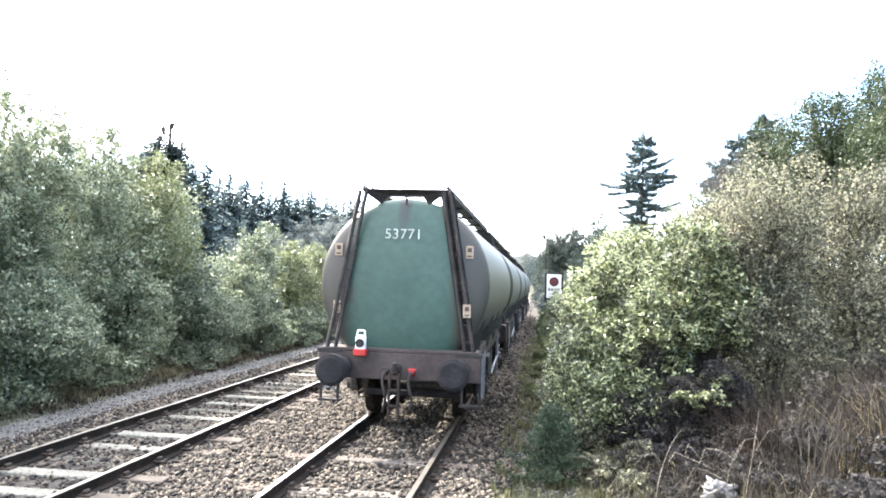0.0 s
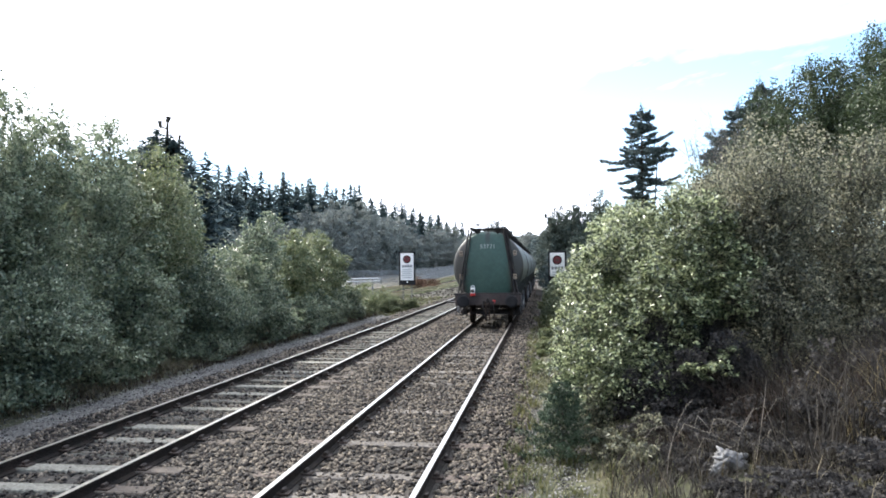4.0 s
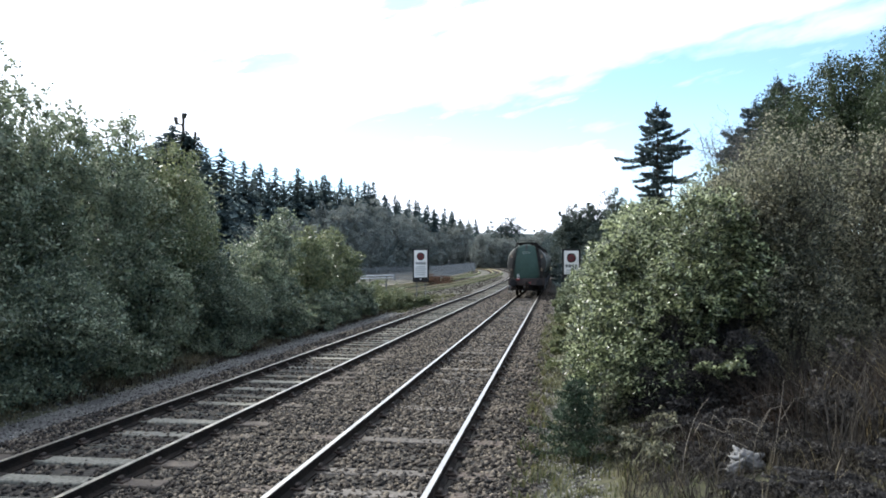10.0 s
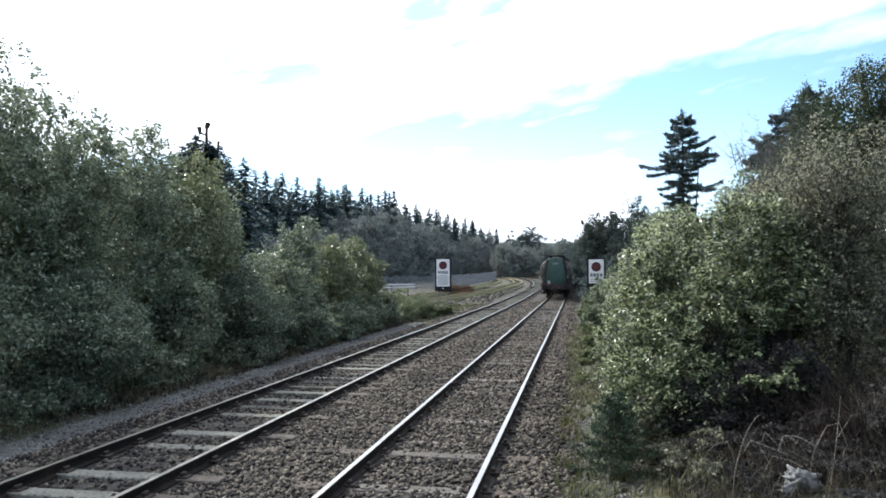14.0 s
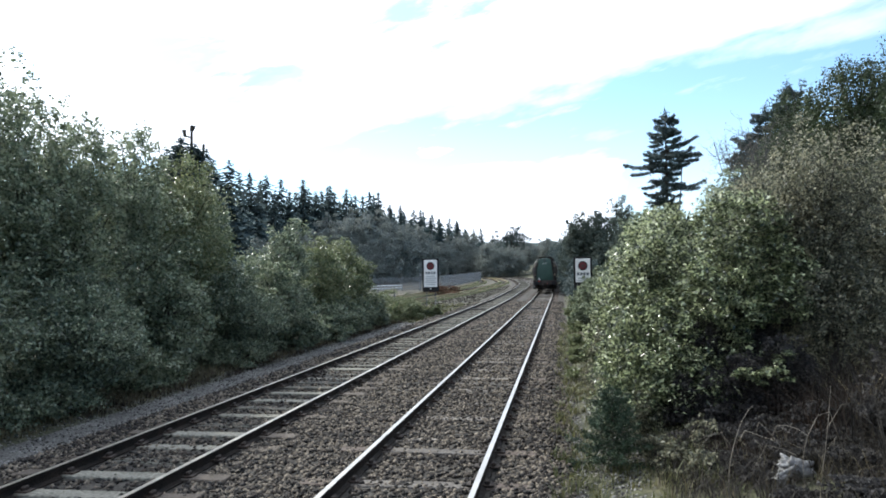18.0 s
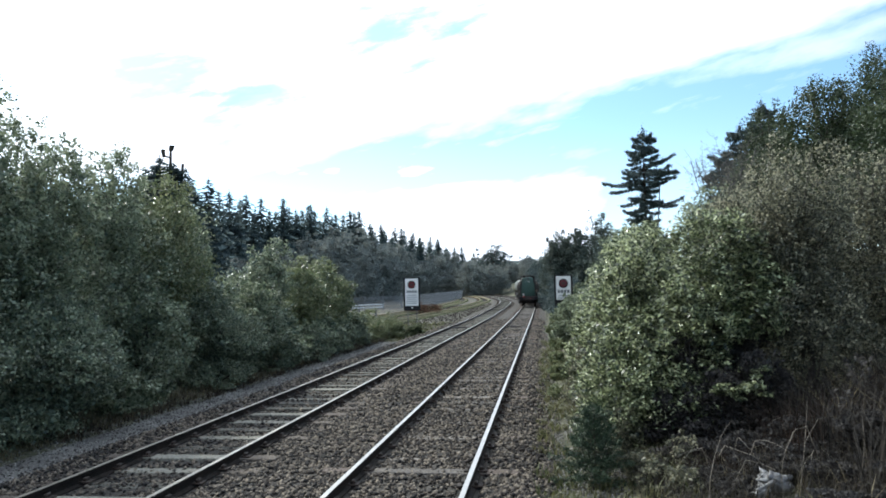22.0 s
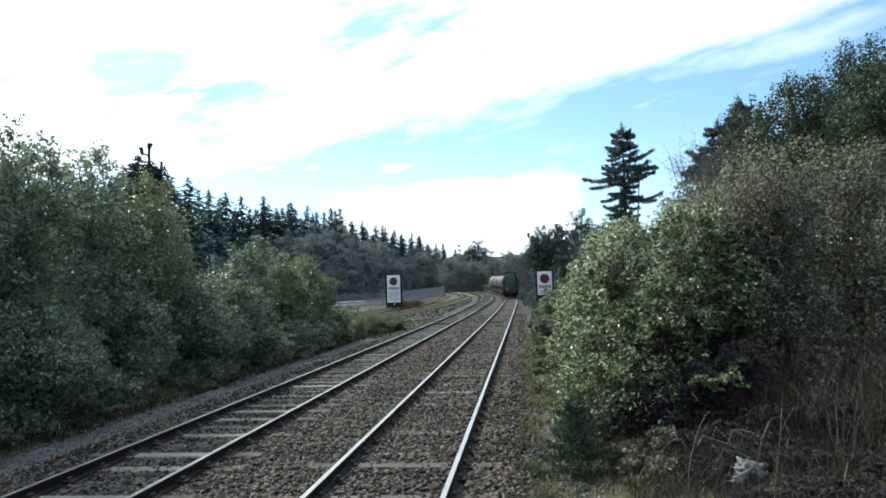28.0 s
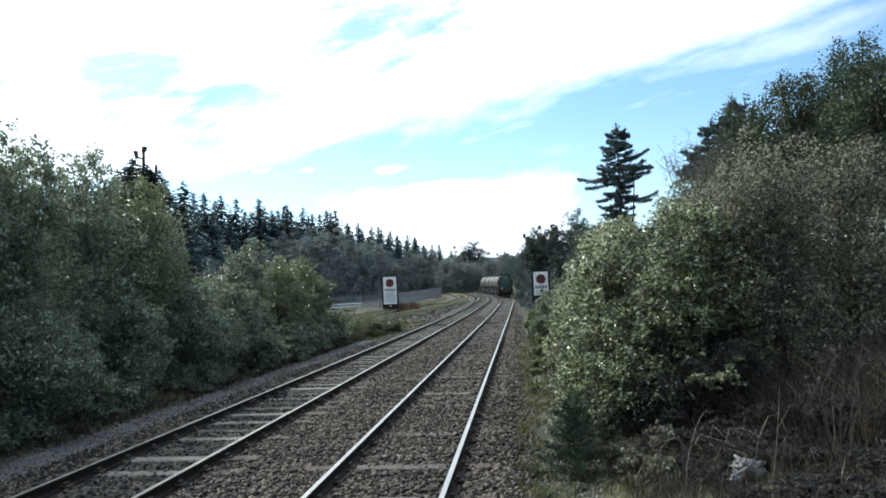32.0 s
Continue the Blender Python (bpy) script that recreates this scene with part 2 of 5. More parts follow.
M_TWIGGY = material("grey_birch_twigs", [(0.050, 0.046, 0.044), (0.085, 0.080, 0.076), (0.13, 0.124, 0.118)], 4, 0.85, bump=0.2, fine=40)
M_GROUND = material("ground", [(0.022, 0.026, 0.012), (0.045, 0.046, 0.022), (0.085, 0.075, 0.042)], 0.7, 0.95, bump=0.8, fine=9)
M_YARD = material("yard_grass_earth", [(0.029, 0.029, 0.021), (0.049, 0.046, 0.032), (0.078, 0.071, 0.050)], 0.35, 0.95, bump=0.8, fine=9)
# Near-black bluish leaves: the shade under the bank bushes is in their colour.
M_UNDER = leafy("shade_dark_bramble_leaves", [(0.0244, 0.0245, 0.0259), (0.0509, 0.0489, 0.048), (0.0901, 0.083, 0.0788)], rough=0.75, spec=0.2)
M_ASH = material("ash_path", [(0.050, 0.049, 0.048), (0.092, 0.090, 0.086), (0.156, 0.150, 0.143)], 0.9, 0.95, bump=0.9, fine=28)
M_BED = material("ballast_bed", [(0.014, 0.012, 0.010), (0.030, 0.026, 0.021), (0.054, 0.048, 0.040)], 1.2, 0.95, bump=1.0, fine=24)
# Olive taken down towards black: bank shade is put into the blade colour.
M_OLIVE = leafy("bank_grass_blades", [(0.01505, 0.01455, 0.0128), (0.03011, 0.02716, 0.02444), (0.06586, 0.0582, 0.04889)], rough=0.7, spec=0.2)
M_YOUNGFIR = leafy("young_fir_needles", [(0.016, 0.031, 0.018), (0.031, 0.052, 0.030), (0.058, 0.084, 0.048)], rough=0.6, glow=0.15, spec=0.25)
M_STONE = material("ballast_stone", [(0.009, 0.0072, 0.00612), (0.02, 0.015, 0.0116), (0.0329, 0.025, 0.0195), (0.055, 0.0428, 0.0323), (0.132, 0.11, 0.0845)], 0.8, 0.85, bump=0.3, fine=30, island=1.0)
M_GRIT = material("ash_grit", [(0.029, 0.027, 0.026), (0.075, 0.073, 0.069), (0.195, 0.189, 0.178)], 0.8, 0.9, bump=0.3, fine=30, island=0.95)
M_RAILTOP = material("worn_rail_head", [(0.36, 0.335, 0.30), (0.45, 0.42, 0.375), (0.52, 0.485, 0.435)], 3, 0.38, 1.0, 0.05, 60, detail=0.15)
M_RAILTOP2 = material("dull_rail_head", [(0.29, 0.27, 0.242), (0.37, 0.345, 0.31), (0.44, 0.415, 0.375)], 3, 0.40, 1.0, 0.05, 60, detail=0.2)
M_RUST = material("rusted_steel", [(0.012, 0.009, 0.008), (0.026, 0.018, 0.014), (0.050, 0.033, 0.023)], 5, 0.85, 0.1, 0.5, 45)
# Rust darkened to near black: shade on rail sides and wheels is in the colour.
M_RAILSIDE = material("shade_dark_steel", [(0.007, 0.006, 0.0055), (0.014, 0.011, 0.009), (0.028, 0.020, 0.015)], 5, 0.85, 0.1, 0.4, 45, spec=0.2)
M_OLDRAIL = material("disused_rail", [(0.143, 0.1235, 0.0676), (0.234, 0.2015, 0.1144), (0.338, 0.2925, 0.169)], 3, 0.8, 0.1, 0.3, 40)
M_GRIME = material("grimy_tank_paint", [(0.050, 0.045, 0.040), (0.085, 0.085, 0.072), (0.12, 0.125, 0.105)], 1.4, 0.6, 0, 0.1, 12, detail=0.3)
M_FRAME = material("frame_steel", [(0.012, 0.011, 0.011), (0.022, 0.020, 0.020), (0.045, 0.038, 0.035)], 4, 0.75, 0.1, 0.2, 30)
M_BEAM = material("brown_headstock", [(0.028, 0.021, 0.020), (0.044, 0.034, 0.032), (0.066, 0.051, 0.047)], 1.6, 0.75, 0, 0.1, 14, detail=0.2)
M_WHITE = material("white_board", [(0.62, 0.62, 0.61), (0.70, 0.70, 0.69), (0.76, 0.76, 0.75)], 3, 0.5, 0, 0.02, 20, detail=0.05)
M_RED = material("red_paint", [(0.075, 0.008, 0.012), (0.095, 0.010, 0.014), (0.12, 0.014, 0.017)], 3, 0.45, 0, 0.02, 20, detail=0.1)
M_LAMPRED = material("lamp_red", [(0.30, 0.022, 0.022), (0.36, 0.027, 0.025), (0.42, 0.036, 0.03)], 3, 0.4, 0, 0.02, 20, detail=0.1)
M_BLACK = material("black_paint", [(0.012, 0.012, 0.013), (0.018, 0.018, 0.02), (0.03, 0.03, 0.032)], 4, 0.8, 0, 0.05, 25, spec=0.15, detail=0.2)
M_GREY = material("grey_lettering", [(0.28, 0.29, 0.31), (0.36, 0.37, 0.39), (0.44, 0.45, 0.46)], 4, 0.6, 0, 0.02, 25, detail=0.1)
M_GALV = material("galvanised_steel", [(0.34, 0.36, 0.38), (0.44, 0.46, 0.48), (0.55, 0.57, 0.58)], 3, 0.5, 0.4, 0.05, 25, detail=0.15)
M_FENCE = material("dull_grey_steel", [(0.10, 0.11, 0.12), (0.14, 0.15, 0.165), (0.18, 0.19, 0.205)], 3, 0.65, 0.2, 0.05, 25, detail=0.15)
# Paler than the dull grey steel, to put distance haze into the fence.
M_PALE = material("hazed_palisade_steel", [(0.172, 0.180, 0.186), (0.217, 0.225, 0.232), (0.27, 0.278, 0.284)], 3, 0.7, 0.1, 0.05, 25, detail=0.15)
M_LABEL = material("pale_orange_plate", [(0.22, 0.17, 0.12), (0.28, 0.22, 0.16), (0.33, 0.28, 0.21)], 6, 0.6, 0, 0.02, 25, detail=0.15)
M_STENCIL = material("stencil_white", [(0.26, 0.29, 0.27), (0.34, 0.37, 0.35), (0.42, 0.45, 0.43)], 6, 0.7, 0, 0.02, 25, detail=0.2)
M_BAG = material("crumpled_plastic", [(0.09, 0.09, 0.09), (0.16, 0.16, 0.16), (0.26, 0.26, 0.256)], 9, 0.5, 0, 0.5, 30, detail=0.35)
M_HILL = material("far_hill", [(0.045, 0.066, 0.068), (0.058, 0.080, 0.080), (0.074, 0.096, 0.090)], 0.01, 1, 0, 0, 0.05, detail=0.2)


# ---- mesh helpers ----
def solid(name, verts, faces, mat, smooth=False):
    me = bpy.data.meshes.new(name)
    me.from_pydata([tuple(v) for v in verts], [], [tuple(f) for f in faces])
    me.materials.append(mat)
    if smooth:
        me.polygons.foreach_set("use_smooth", [True] * len(me.polygons))
    me.update()
    return me


def mesh_quads(name, verts, mat, k=4):
    """A mesh of loose faces of k corners, from an array of their corners."""
    n = len(verts) // k
    me = bpy.data.meshes.new(name)
    me.vertices.add(n * k)
    me.vertices.foreach_set("co", np.asarray(verts, np.float32).ravel())
    me.loops.add(n * k)
    me.loops.foreach_set("vertex_index", np.arange(n * k, dtype=np.int32))
    me.polygons.add(n)
    me.polygons.foreach_set("loop_start", np.arange(0, n * k, k, dtype=np.int32))
    me.polygons.foreach_set("loop_total", np.full(n, k, np.int32))
    me.materials.append(mat)
    me.update(calc_edges=True)
    return me


def part(name, bm, mat, parent, label=""):
    if isinstance(bm, bpy.types.Mesh):
        me = bm
    else:
        me = bpy.data.meshes.new(name)
        bm.to_mesh(me)
        bm.free()
        me.materials.append(mat)
    ob = new(name, me)
    ob.parent = parent
    if label:
        ob["label"] = label
    return ob


def box(sx, sy, sz, at=(0, 0, 0), bevel=0.0, turn=None, bm=None):
    bm = bm or bmesh.new()
    m = Matrix.Translation(at) @ (turn or Matrix.Identity(4)) @ Matrix.Diagonal((sx, sy, sz, 1))
    made = bmesh.ops.create_cube(bm, size=1, matrix=m)["verts"]
    if bevel:
        edges = {e for v in made for e in v.link_edges}
        bmesh.ops.bevel(bm, geom=list(edges), offset=bevel, segments=1, affect="EDGES")
    return bm


def rod(a, b, r, bm=None, sides=8, r2=None, caps=True):
    bm = bm or bmesh.new()
    a, b = Vector(a), Vector(b)
    d = b - a
    m = Matrix.Translation((a + b) / 2) @ d.to_track_quat("Z", "Y").to_matrix().to_4x4()
    bmesh.ops.create_cone(bm, cap_ends=caps, segments=sides, radius1=r, radius2=r if r2 is None else r2, depth=d.length, matrix=m)
    return bm


def tube(points, r, sides=6):
    """One bent tube through the points."""
    bm = bmesh.new()
    loops = []
    for i, p in enumerate(points):
        d = Vector(points[min(i + 1, len(points) - 1)]) - Vector(points[max(i - 1, 0)])
        q = d.to_track_quat("Z", "Y").to_matrix()
        loops.append([bm.verts.new(Vector(p) + q @ Vector((r * math.cos(6.2832 * k / sides), r * math.sin(6.2832 * k / sides), 0))) for k in range(sides)])
    for one, two in zip(loops, loops[1:]):
        for k in range(sides):
            bm.faces.new((one[k], one[(k + 1) % sides], two[(k + 1) % sides], two[k]))
    bm.faces.new(list(reversed(loops[0])))
    bm.faces.new(loops[-1])
    return bm


def smooth(bm):
    for f in bm.faces:
        f.smooth = True
    return bm


# ---- the lie of the land ----
def bend(y):
    """How far the line has swung to the west at y."""
    d = max(0.0, y - 91.0)
    return -d * d / 830.0 if d < 88 else -9.33 - (d - 88) * 0.212


def heading(y):
    d = min(max(0.0, y - 91.0), 88.0)
    return math.degrees(math.atan(d / 415.0))


def rise(y):
    """The gradient of the line beyond the level stretch."""
    d = max(0.0, y - 58.0)
    return 0.0105 * d * d / (d + 8.0)


def ease(a, b, v):
    s = min(1.0, max(0.0, (v - a) / (b - a)))
    return s * s * (3 - 2 * s)


TRACK_R, TRACK_L, BED = -1.86, -5.29, -0.158


def height(x, y):
    u = x - bend(y)
    z = BED + rise(min(y, 260))
    z -= 0.16 * ease(-7.0, -7.6, u) if u < -7 else 0.0
    if u < -9:
        z += (0.12 * (min(-9 - u, 8)) + 0.02 * max(0, -17 - u)) * (1 - ease(34, 48, y))
    z -= 0.12 * ease(-0.5, 0.0, u)
    if u > 0.1:
        z += 0.24 * min(u - 0.1, 3) + 0.34 * max(0, min(u - 3.1, 6)) + 0.06 * max(0, min(u - 9.1, 200))
    far = max(0.0, math.hypot(x, y) - 160)
    return z + 0.012 * far * ease(0, 300, far) * 0.3


def ground_sheet():
    xs = sorted({*np.round(np.linspace(-12, 6, 46), 2), *np.round(np.linspace(-60, 60, 41), 2), -700, -450, -300, -200, -140, -100, -80, 80, 100, 140, 200, 300, 450, 700, -1500, 1500})
    ys = [-300, -120, -40, -15, -5, *range(0, 60, 2), *range(60, 200, 5), 220, 250, 300, 400, 550, 800, 1200, 1800]
    verts = [(x + (bend(y) if abs(x) < 70 else bend(y) * max(0, (200 - abs(x)) / 130) if abs(x) < 200 else 0), y, 0) for y in ys for x in xs]
    verts = [(x, y, height(x, y) + (0.05 * noise.noise((x * 0.6, y * 0.6, 0)) if x - bend(y) < -9 or x - bend(y) > 0.3 else 0)) for x, y, _ in verts]
    w = len(xs)
    faces = [(j * w + i, j * w + i + 1, (j + 1) * w + i + 1, (j + 1) * w + i) for j in range(len(ys) - 1) for i in range(w - 1)]
    me = solid("ground", verts, faces, M_GROUND, True)
    me.materials.append(M_ASH)
    me.materials.append(M_BED)
    me.materials.append(M_YARD)
    for p in me.polygons:
        u = p.center.x - bend(p.center.y)
        p.material_index = 2 if -7.3 < u < -0.2 else 1 if -8.5 < u < -7 and p.center.y < 46 else 3 if -40 < u < -7 and 38 < p.center.y < 400 else 0
    return tagged(new("ground", me), "rough ground beside the line with ballast bed and ash path", "ground", kind="structure")


ground_sheet()


def along(u, y, z=0.0, turn=0.0):
    """A pose beside the line: u metres from the camera's own line, y metres on."""
    a = heading(y)
    c = math.cos(radians(a))
    return pose(u * c + bend(y), y + u * math.sin(radians(a)), z + rise(y), 0, 0, a + turn)


RAIL = [(-0.07, -0.15), (0.07, -0.15), (0.07, -0.138), (0.016, -0.115), (0.012, -0.045), (0.034, -0.034), (0.036, -0.006), (0.029, 0.0), (-0.029, 0.0), (-0.036, -0.006), (-0.034, -0.034), (-0.012, -0.045), (-0.016, -0.115), (-0.07, -0.138)]


def sweep(profile, us, ys, name, mats, top=lambda k: 0):
    n = len(profile)
    verts, faces = [], []
    for u, y in zip(us, ys):
        m = along(u, y)
        verts += [m @ Vector((px, 0, pz)) for px, pz in profile]
    for j in range(len(ys) - 1):
        for k in range(n):
            faces.append((j * n + k, j * n + (k + 1) % n, (j + 1) * n + (k + 1) % n, (j + 1) * n + k))
    faces += [tuple(range(n)), tuple(range(len(verts) - 1, len(verts) - n - 1, -1))]
    me = solid(name, verts, faces, mats[0])
    for m in mats[1:]:
        me.materials.append(m)
    for i, p in enumerate(me.polygons):
        p.material_index = top(i % n) if i < n * (len(ys) - 1) else 0
    return me


def railway(centre, label, mat_sleeper, head, lift, phase, near=-40.0, stop=340.0):
    thing = tagged(new("railway_track"), label, "railway track")
    ys = [near + 4 * i for i in range(int((stop - near) / 4) + 1)]
    for side in (-0.745, 0.745):
        part("rail", sweep(RAIL, [centre + side] * len(ys), ys, "rail", [M_RAILSIDE, head], lambda k: 1 if k in (7,) else 0), None, thing, "steel rail with a bright worn head")
    # timber sleepers, thinning out of sight beyond the bend
    timber = []
    for k in range(3):
        bm = box(2.6, 0.25, 0.14, (0, 0, -0.07), 0.012)
        for v in bm.verts:
            v.co += Vector((noise.noise(v.co * 3 + Vector((k * 7, 0, 0))) * 0.03, noise.noise(v.co * 4 + Vector((0, k * 5, 0))) * 0.02, noise.noise(v.co * 2.3 + Vector((k, 0, 3))) * 0.012))
        me = bpy.data.meshes.new("sleeper")
        bm.to_mesh(me)
        bm.free()
        me.materials.append(mat_sleeper)
        timber.append(me)
    chair = bpy.data.meshes.new("rail_chair")
    bm = box(0.30, 0.15, 0.025, (0, 0, 0.0125), 0.006)
    box(0.05, 0.10, 0.07, (-0.075, 0, 0.04), 0.01, bm=bm)
    box(0.05, 0.10, 0.06, (0.075, 0, 0.035), 0.01, bm=bm)
    bm.to_mesh(chair)
    bm.free()
    chair.materials.append(M_RUST)
    y, i = 4.0 + phase - 0.735 * 18, 0
    while y < 170:
        s = part("sleeper", timber[i % 3], None, thing)
        s.matrix_basis = along(centre + random.uniform(-0.03, 0.03), y, -0.118 + lift + random.uniform(-0.034, 0.006), random.uniform(-1.2, 1.2))
        if y < 34:
            for side in (-0.745, 0.745):
                c = part("rail_chair", chair, None, thing)
                c.matrix_basis = along(centre + side, y, -0.122 + lift)
        y += 0.735 + random.uniform(-0.02, 0.02)
        i += 1
    plate = bpy.data.meshes.new("fishplate")
    bm = box(0.03, 0.46, 0.075, (0, 0, -0.082), 0.006)
    for k in (-0.16, -0.05, 0.05, 0.16):
        rod((0, k, -0.082), (0.045, k, -0.082), 0.016, bm, 6)
    bm.to_mesh(plate)
    bm.free()
    plate.materials.append(M_RUST)
    for j in (15.2, 33.4):
        for side in (-0.745, 0.745):
            f = part("fishplate", plate, None, thing)
            f.matrix_basis = along(centre + side + 0.03, j)
    return thing


def stained_sleeper(name, base, stain):
    """Weathered timber with rust-brown stain outside the rails."""
    m = material(name, base, 2.2, 0.88, bump=0.7, fine=22, object_random=0.55)
    n, l = m.node_tree.nodes, m.node_tree.links
    b = n["Principled BSDF"]
    now = b.inputs["Base Color"].links[0].from_socket
    tc = n.new("ShaderNodeTexCoord")
    sx = n.new("ShaderNodeSeparateXYZ")
    l.new(tc.outputs["Object"], sx.inputs[0])
    ab = n.new("ShaderNodeMath")
    ab.operation = "ABSOLUTE"
    l.new(sx.outputs[0], ab.inputs[0])
    rg = n.new("ShaderNodeMapRange")
    rg.inputs["From Min"].default_value, rg.inputs["From Max"].default_value, rg.inputs["To Max"].default_value = 0.55, 0.85, 0.85
    l.new(ab.outputs[0], rg.inputs[0])
    mx = n.new("ShaderNodeMixRGB")
    l.new(rg.outputs[0], mx.inputs[0])
    l.new(now, mx.inputs[1])
    mx.inputs[2].default_value = (*stain, 1)
    l.new(mx.outputs[0], b.inputs["Base Color"])
    return m


M_SLEEPER = stained_sleeper("weathered_sleeper_timber", [(0.036, 0.035, 0.028), (0.082, 0.079, 0.064), (0.160, 0.154, 0.128)], (0.048, 0.034, 0.026))
M_SLEEPER2 = stained_sleeper("dirty_sleeper_timber", [(0.05, 0.044, 0.038), (0.085, 0.075, 0.066), (0.14, 0.125, 0.11)], (0.06, 0.042, 0.033))

railway(TRACK_R, "straight railway track with bright rails on weathered sleepers", M_SLEEPER2, M_RAILTOP, -0.012, 0.30)
railway(TRACK_L, "railway track with pale exposed timber sleepers", M_SLEEPER, M_RAILTOP2, 0.0, 0.25)


# ---- trees and bushes ----
RNG = np.random.default_rng(7)


def leaves(points, size, up=0.45, long=1.5):
    """Folded leaves at the points: four corners each, turned at random and somewhat upwards."""
    n = len(points)
    normal = RNG.normal(size=(n, 3)) + (0, 0, up)
    normal /= np.linalg.norm(normal, axis=1, keepdims=True)
    a = np.cross(normal, RNG.normal(size=(n, 3)))
    a /= np.linalg.norm(a, axis=1, keepdims=True) + 1e-9
    b = np.cross(normal, a)
    s = size * RNG.uniform(0.6, 1.35, (n, 1))
    fold = normal * s * 0.22
    return np.stack([points - a * s * long / 2, points - b * s / 2 + fold, points + a * s * long / 2, points + b * s / 2 + fold], 1).reshape(-1, 3)


def crown_points(lobes, n, skin=0.45, clump=0.15):
    """Places for n leaves in clumps that sit mostly in the skin of the lobes (centre, radii)."""
    vol = np.array([r[0] * r[1] + r[1] * r[2] + r[0] * r[2] for _, r in lobes])
    counts = (n * vol / vol.sum()).astype(int)
    out = []
    for (c, r), k in zip(lobes, counts):
        g = max(8, int(k / 45))
        d = RNG.normal(size=(g, 3))
        d /= np.linalg.norm(d, axis=1, keepdims=True)
        rad = 1 - (1 - skin) * RNG.random((g, 1)) ** 1.6
        rad *= RNG.uniform(0.82, 1.07, (g, 1))
        centres = d * rad
        pick = RNG.integers(0, g, k)
        spread = clump * RNG.uniform(0.4, 1.5, (g, 1))[pick]
        out.append(np.array(c) + (centres[pick] + RNG.normal(size=(k, 3)).clip(-1.35, 1.35) * spread) * np.array(r))
    return np.concatenate(out)


def limbs(name, lobes, foot, trunk_r, parent, mat, reach=0.8, split=False):
    """A trunk with a limb to each lobe; limbs are parts of their own where split."""
    bm = bmesh.new()
    boughs = []
    top = max(c[2] for c, _ in lobes)
    spine = [Vector(foot)]
    mean = Vector(np.mean([c for c, _ in lobes], axis=0))
    for i in range(1, 5):
        f = i / 4
        spine.append(Vector(foot).lerp(Vector((mean.x, mean.y, top * 1.02)), f) + Vector((RNG.normal() * 0.1, RNG.normal() * 0.1, 0)) * (f < 1))
    for i in range(4):
        rod(spine[i], spine[i + 1], trunk_r * (1 - 0.22 * i), bm, 7, trunk_r * (1 - 0.22 * (i + 1)), False)
    for c, r in lobes:
        a = spine[0].lerp(spine[-1], min(0.8, max(0.12, 0.55 * c[2] / max(0.5, top))))
        mid = a.lerp(Vector(c), 0.55) + Vector((0, 0, -0.15 * r[2]))
        to = bmesh.new() if split else bm
        boughs.append(to)
        rod(a, mid, trunk_r * 0.45, to, 5, trunk_r * 0.3, False)
        for _ in range(5):
            d = Vector(RNG.normal(size=3))
            d.z = abs(d.z) * 0.8
            d.normalize()
            rod(mid, Vector(c) + Vector((d.x * r[0], d.y * r[1], d.z * r[2])) * reach, trunk_r * 0.26, to, 4, trunk_r * 0.06, False)
    stem = part(name, bm, mat, parent)
    if split:
        for to in boughs:
            part("limb", to, mat, stem)
    return stem


def bush(name, at, lobes, n, size, mat, label, category, group="", trunk=0.05, up=0.45, skin=0.45, clump=0.15, long=1.5):
    thing = tagged(new(name), label, category, group)
    thing.matrix_basis = pose(*at)
    limbs("trunk", lobes, (0, 0, -0.15), trunk, thing, M_BARK, split=trunk > 0.04 and trunk != 0.14)
    pts = crown_points(lobes, n, skin, clump)
    pts = pts[pts[:, 2] > 0.03]
    cell = np.floor(pts / (4.5 * size)).astype(np.int64) @ np.array([1, 4099, 16785409])
    _, where, many = np.unique(cell, return_inverse=True, return_counts=True)
    pts = pts[many[where] > 2 + 0.15 * many.mean()]
    part("crown", mesh_quads("crown", leaves(pts, size, up, long), mat), None, thing)
    return thing


def lobes_for(width, depth, tall, count, low=0.25, seed=0, bulge=0.42):
    """Uneven lobes that fill a shrub or tree crown of that width, depth and height, from the low share of it up."""
    r = np.random.default_rng(seed)
    out = []
    for i in range(count):
        f = (i + 0.5) / count
        z = tall * (low + (0.92 - low) * f)
        w = math.sin(math.pi * min(0.98, 0.30 + 0.66 * f)) ** 0.8
        ang = r.uniform(0, 6.28) + i * 2.4
        k = 0.55 * r.uniform(0.4, 1)
        rad = bulge * r.uniform(0.75, 1.15)
        out.append(((width / 2 * w * k * math.cos(ang), depth / 2 * w * k * math.sin(ang), z), (width * rad * (0.55 + 0.45 * w), depth * rad * (0.55 + 0.45 * w), tall * rad * 0.55)))
    return out


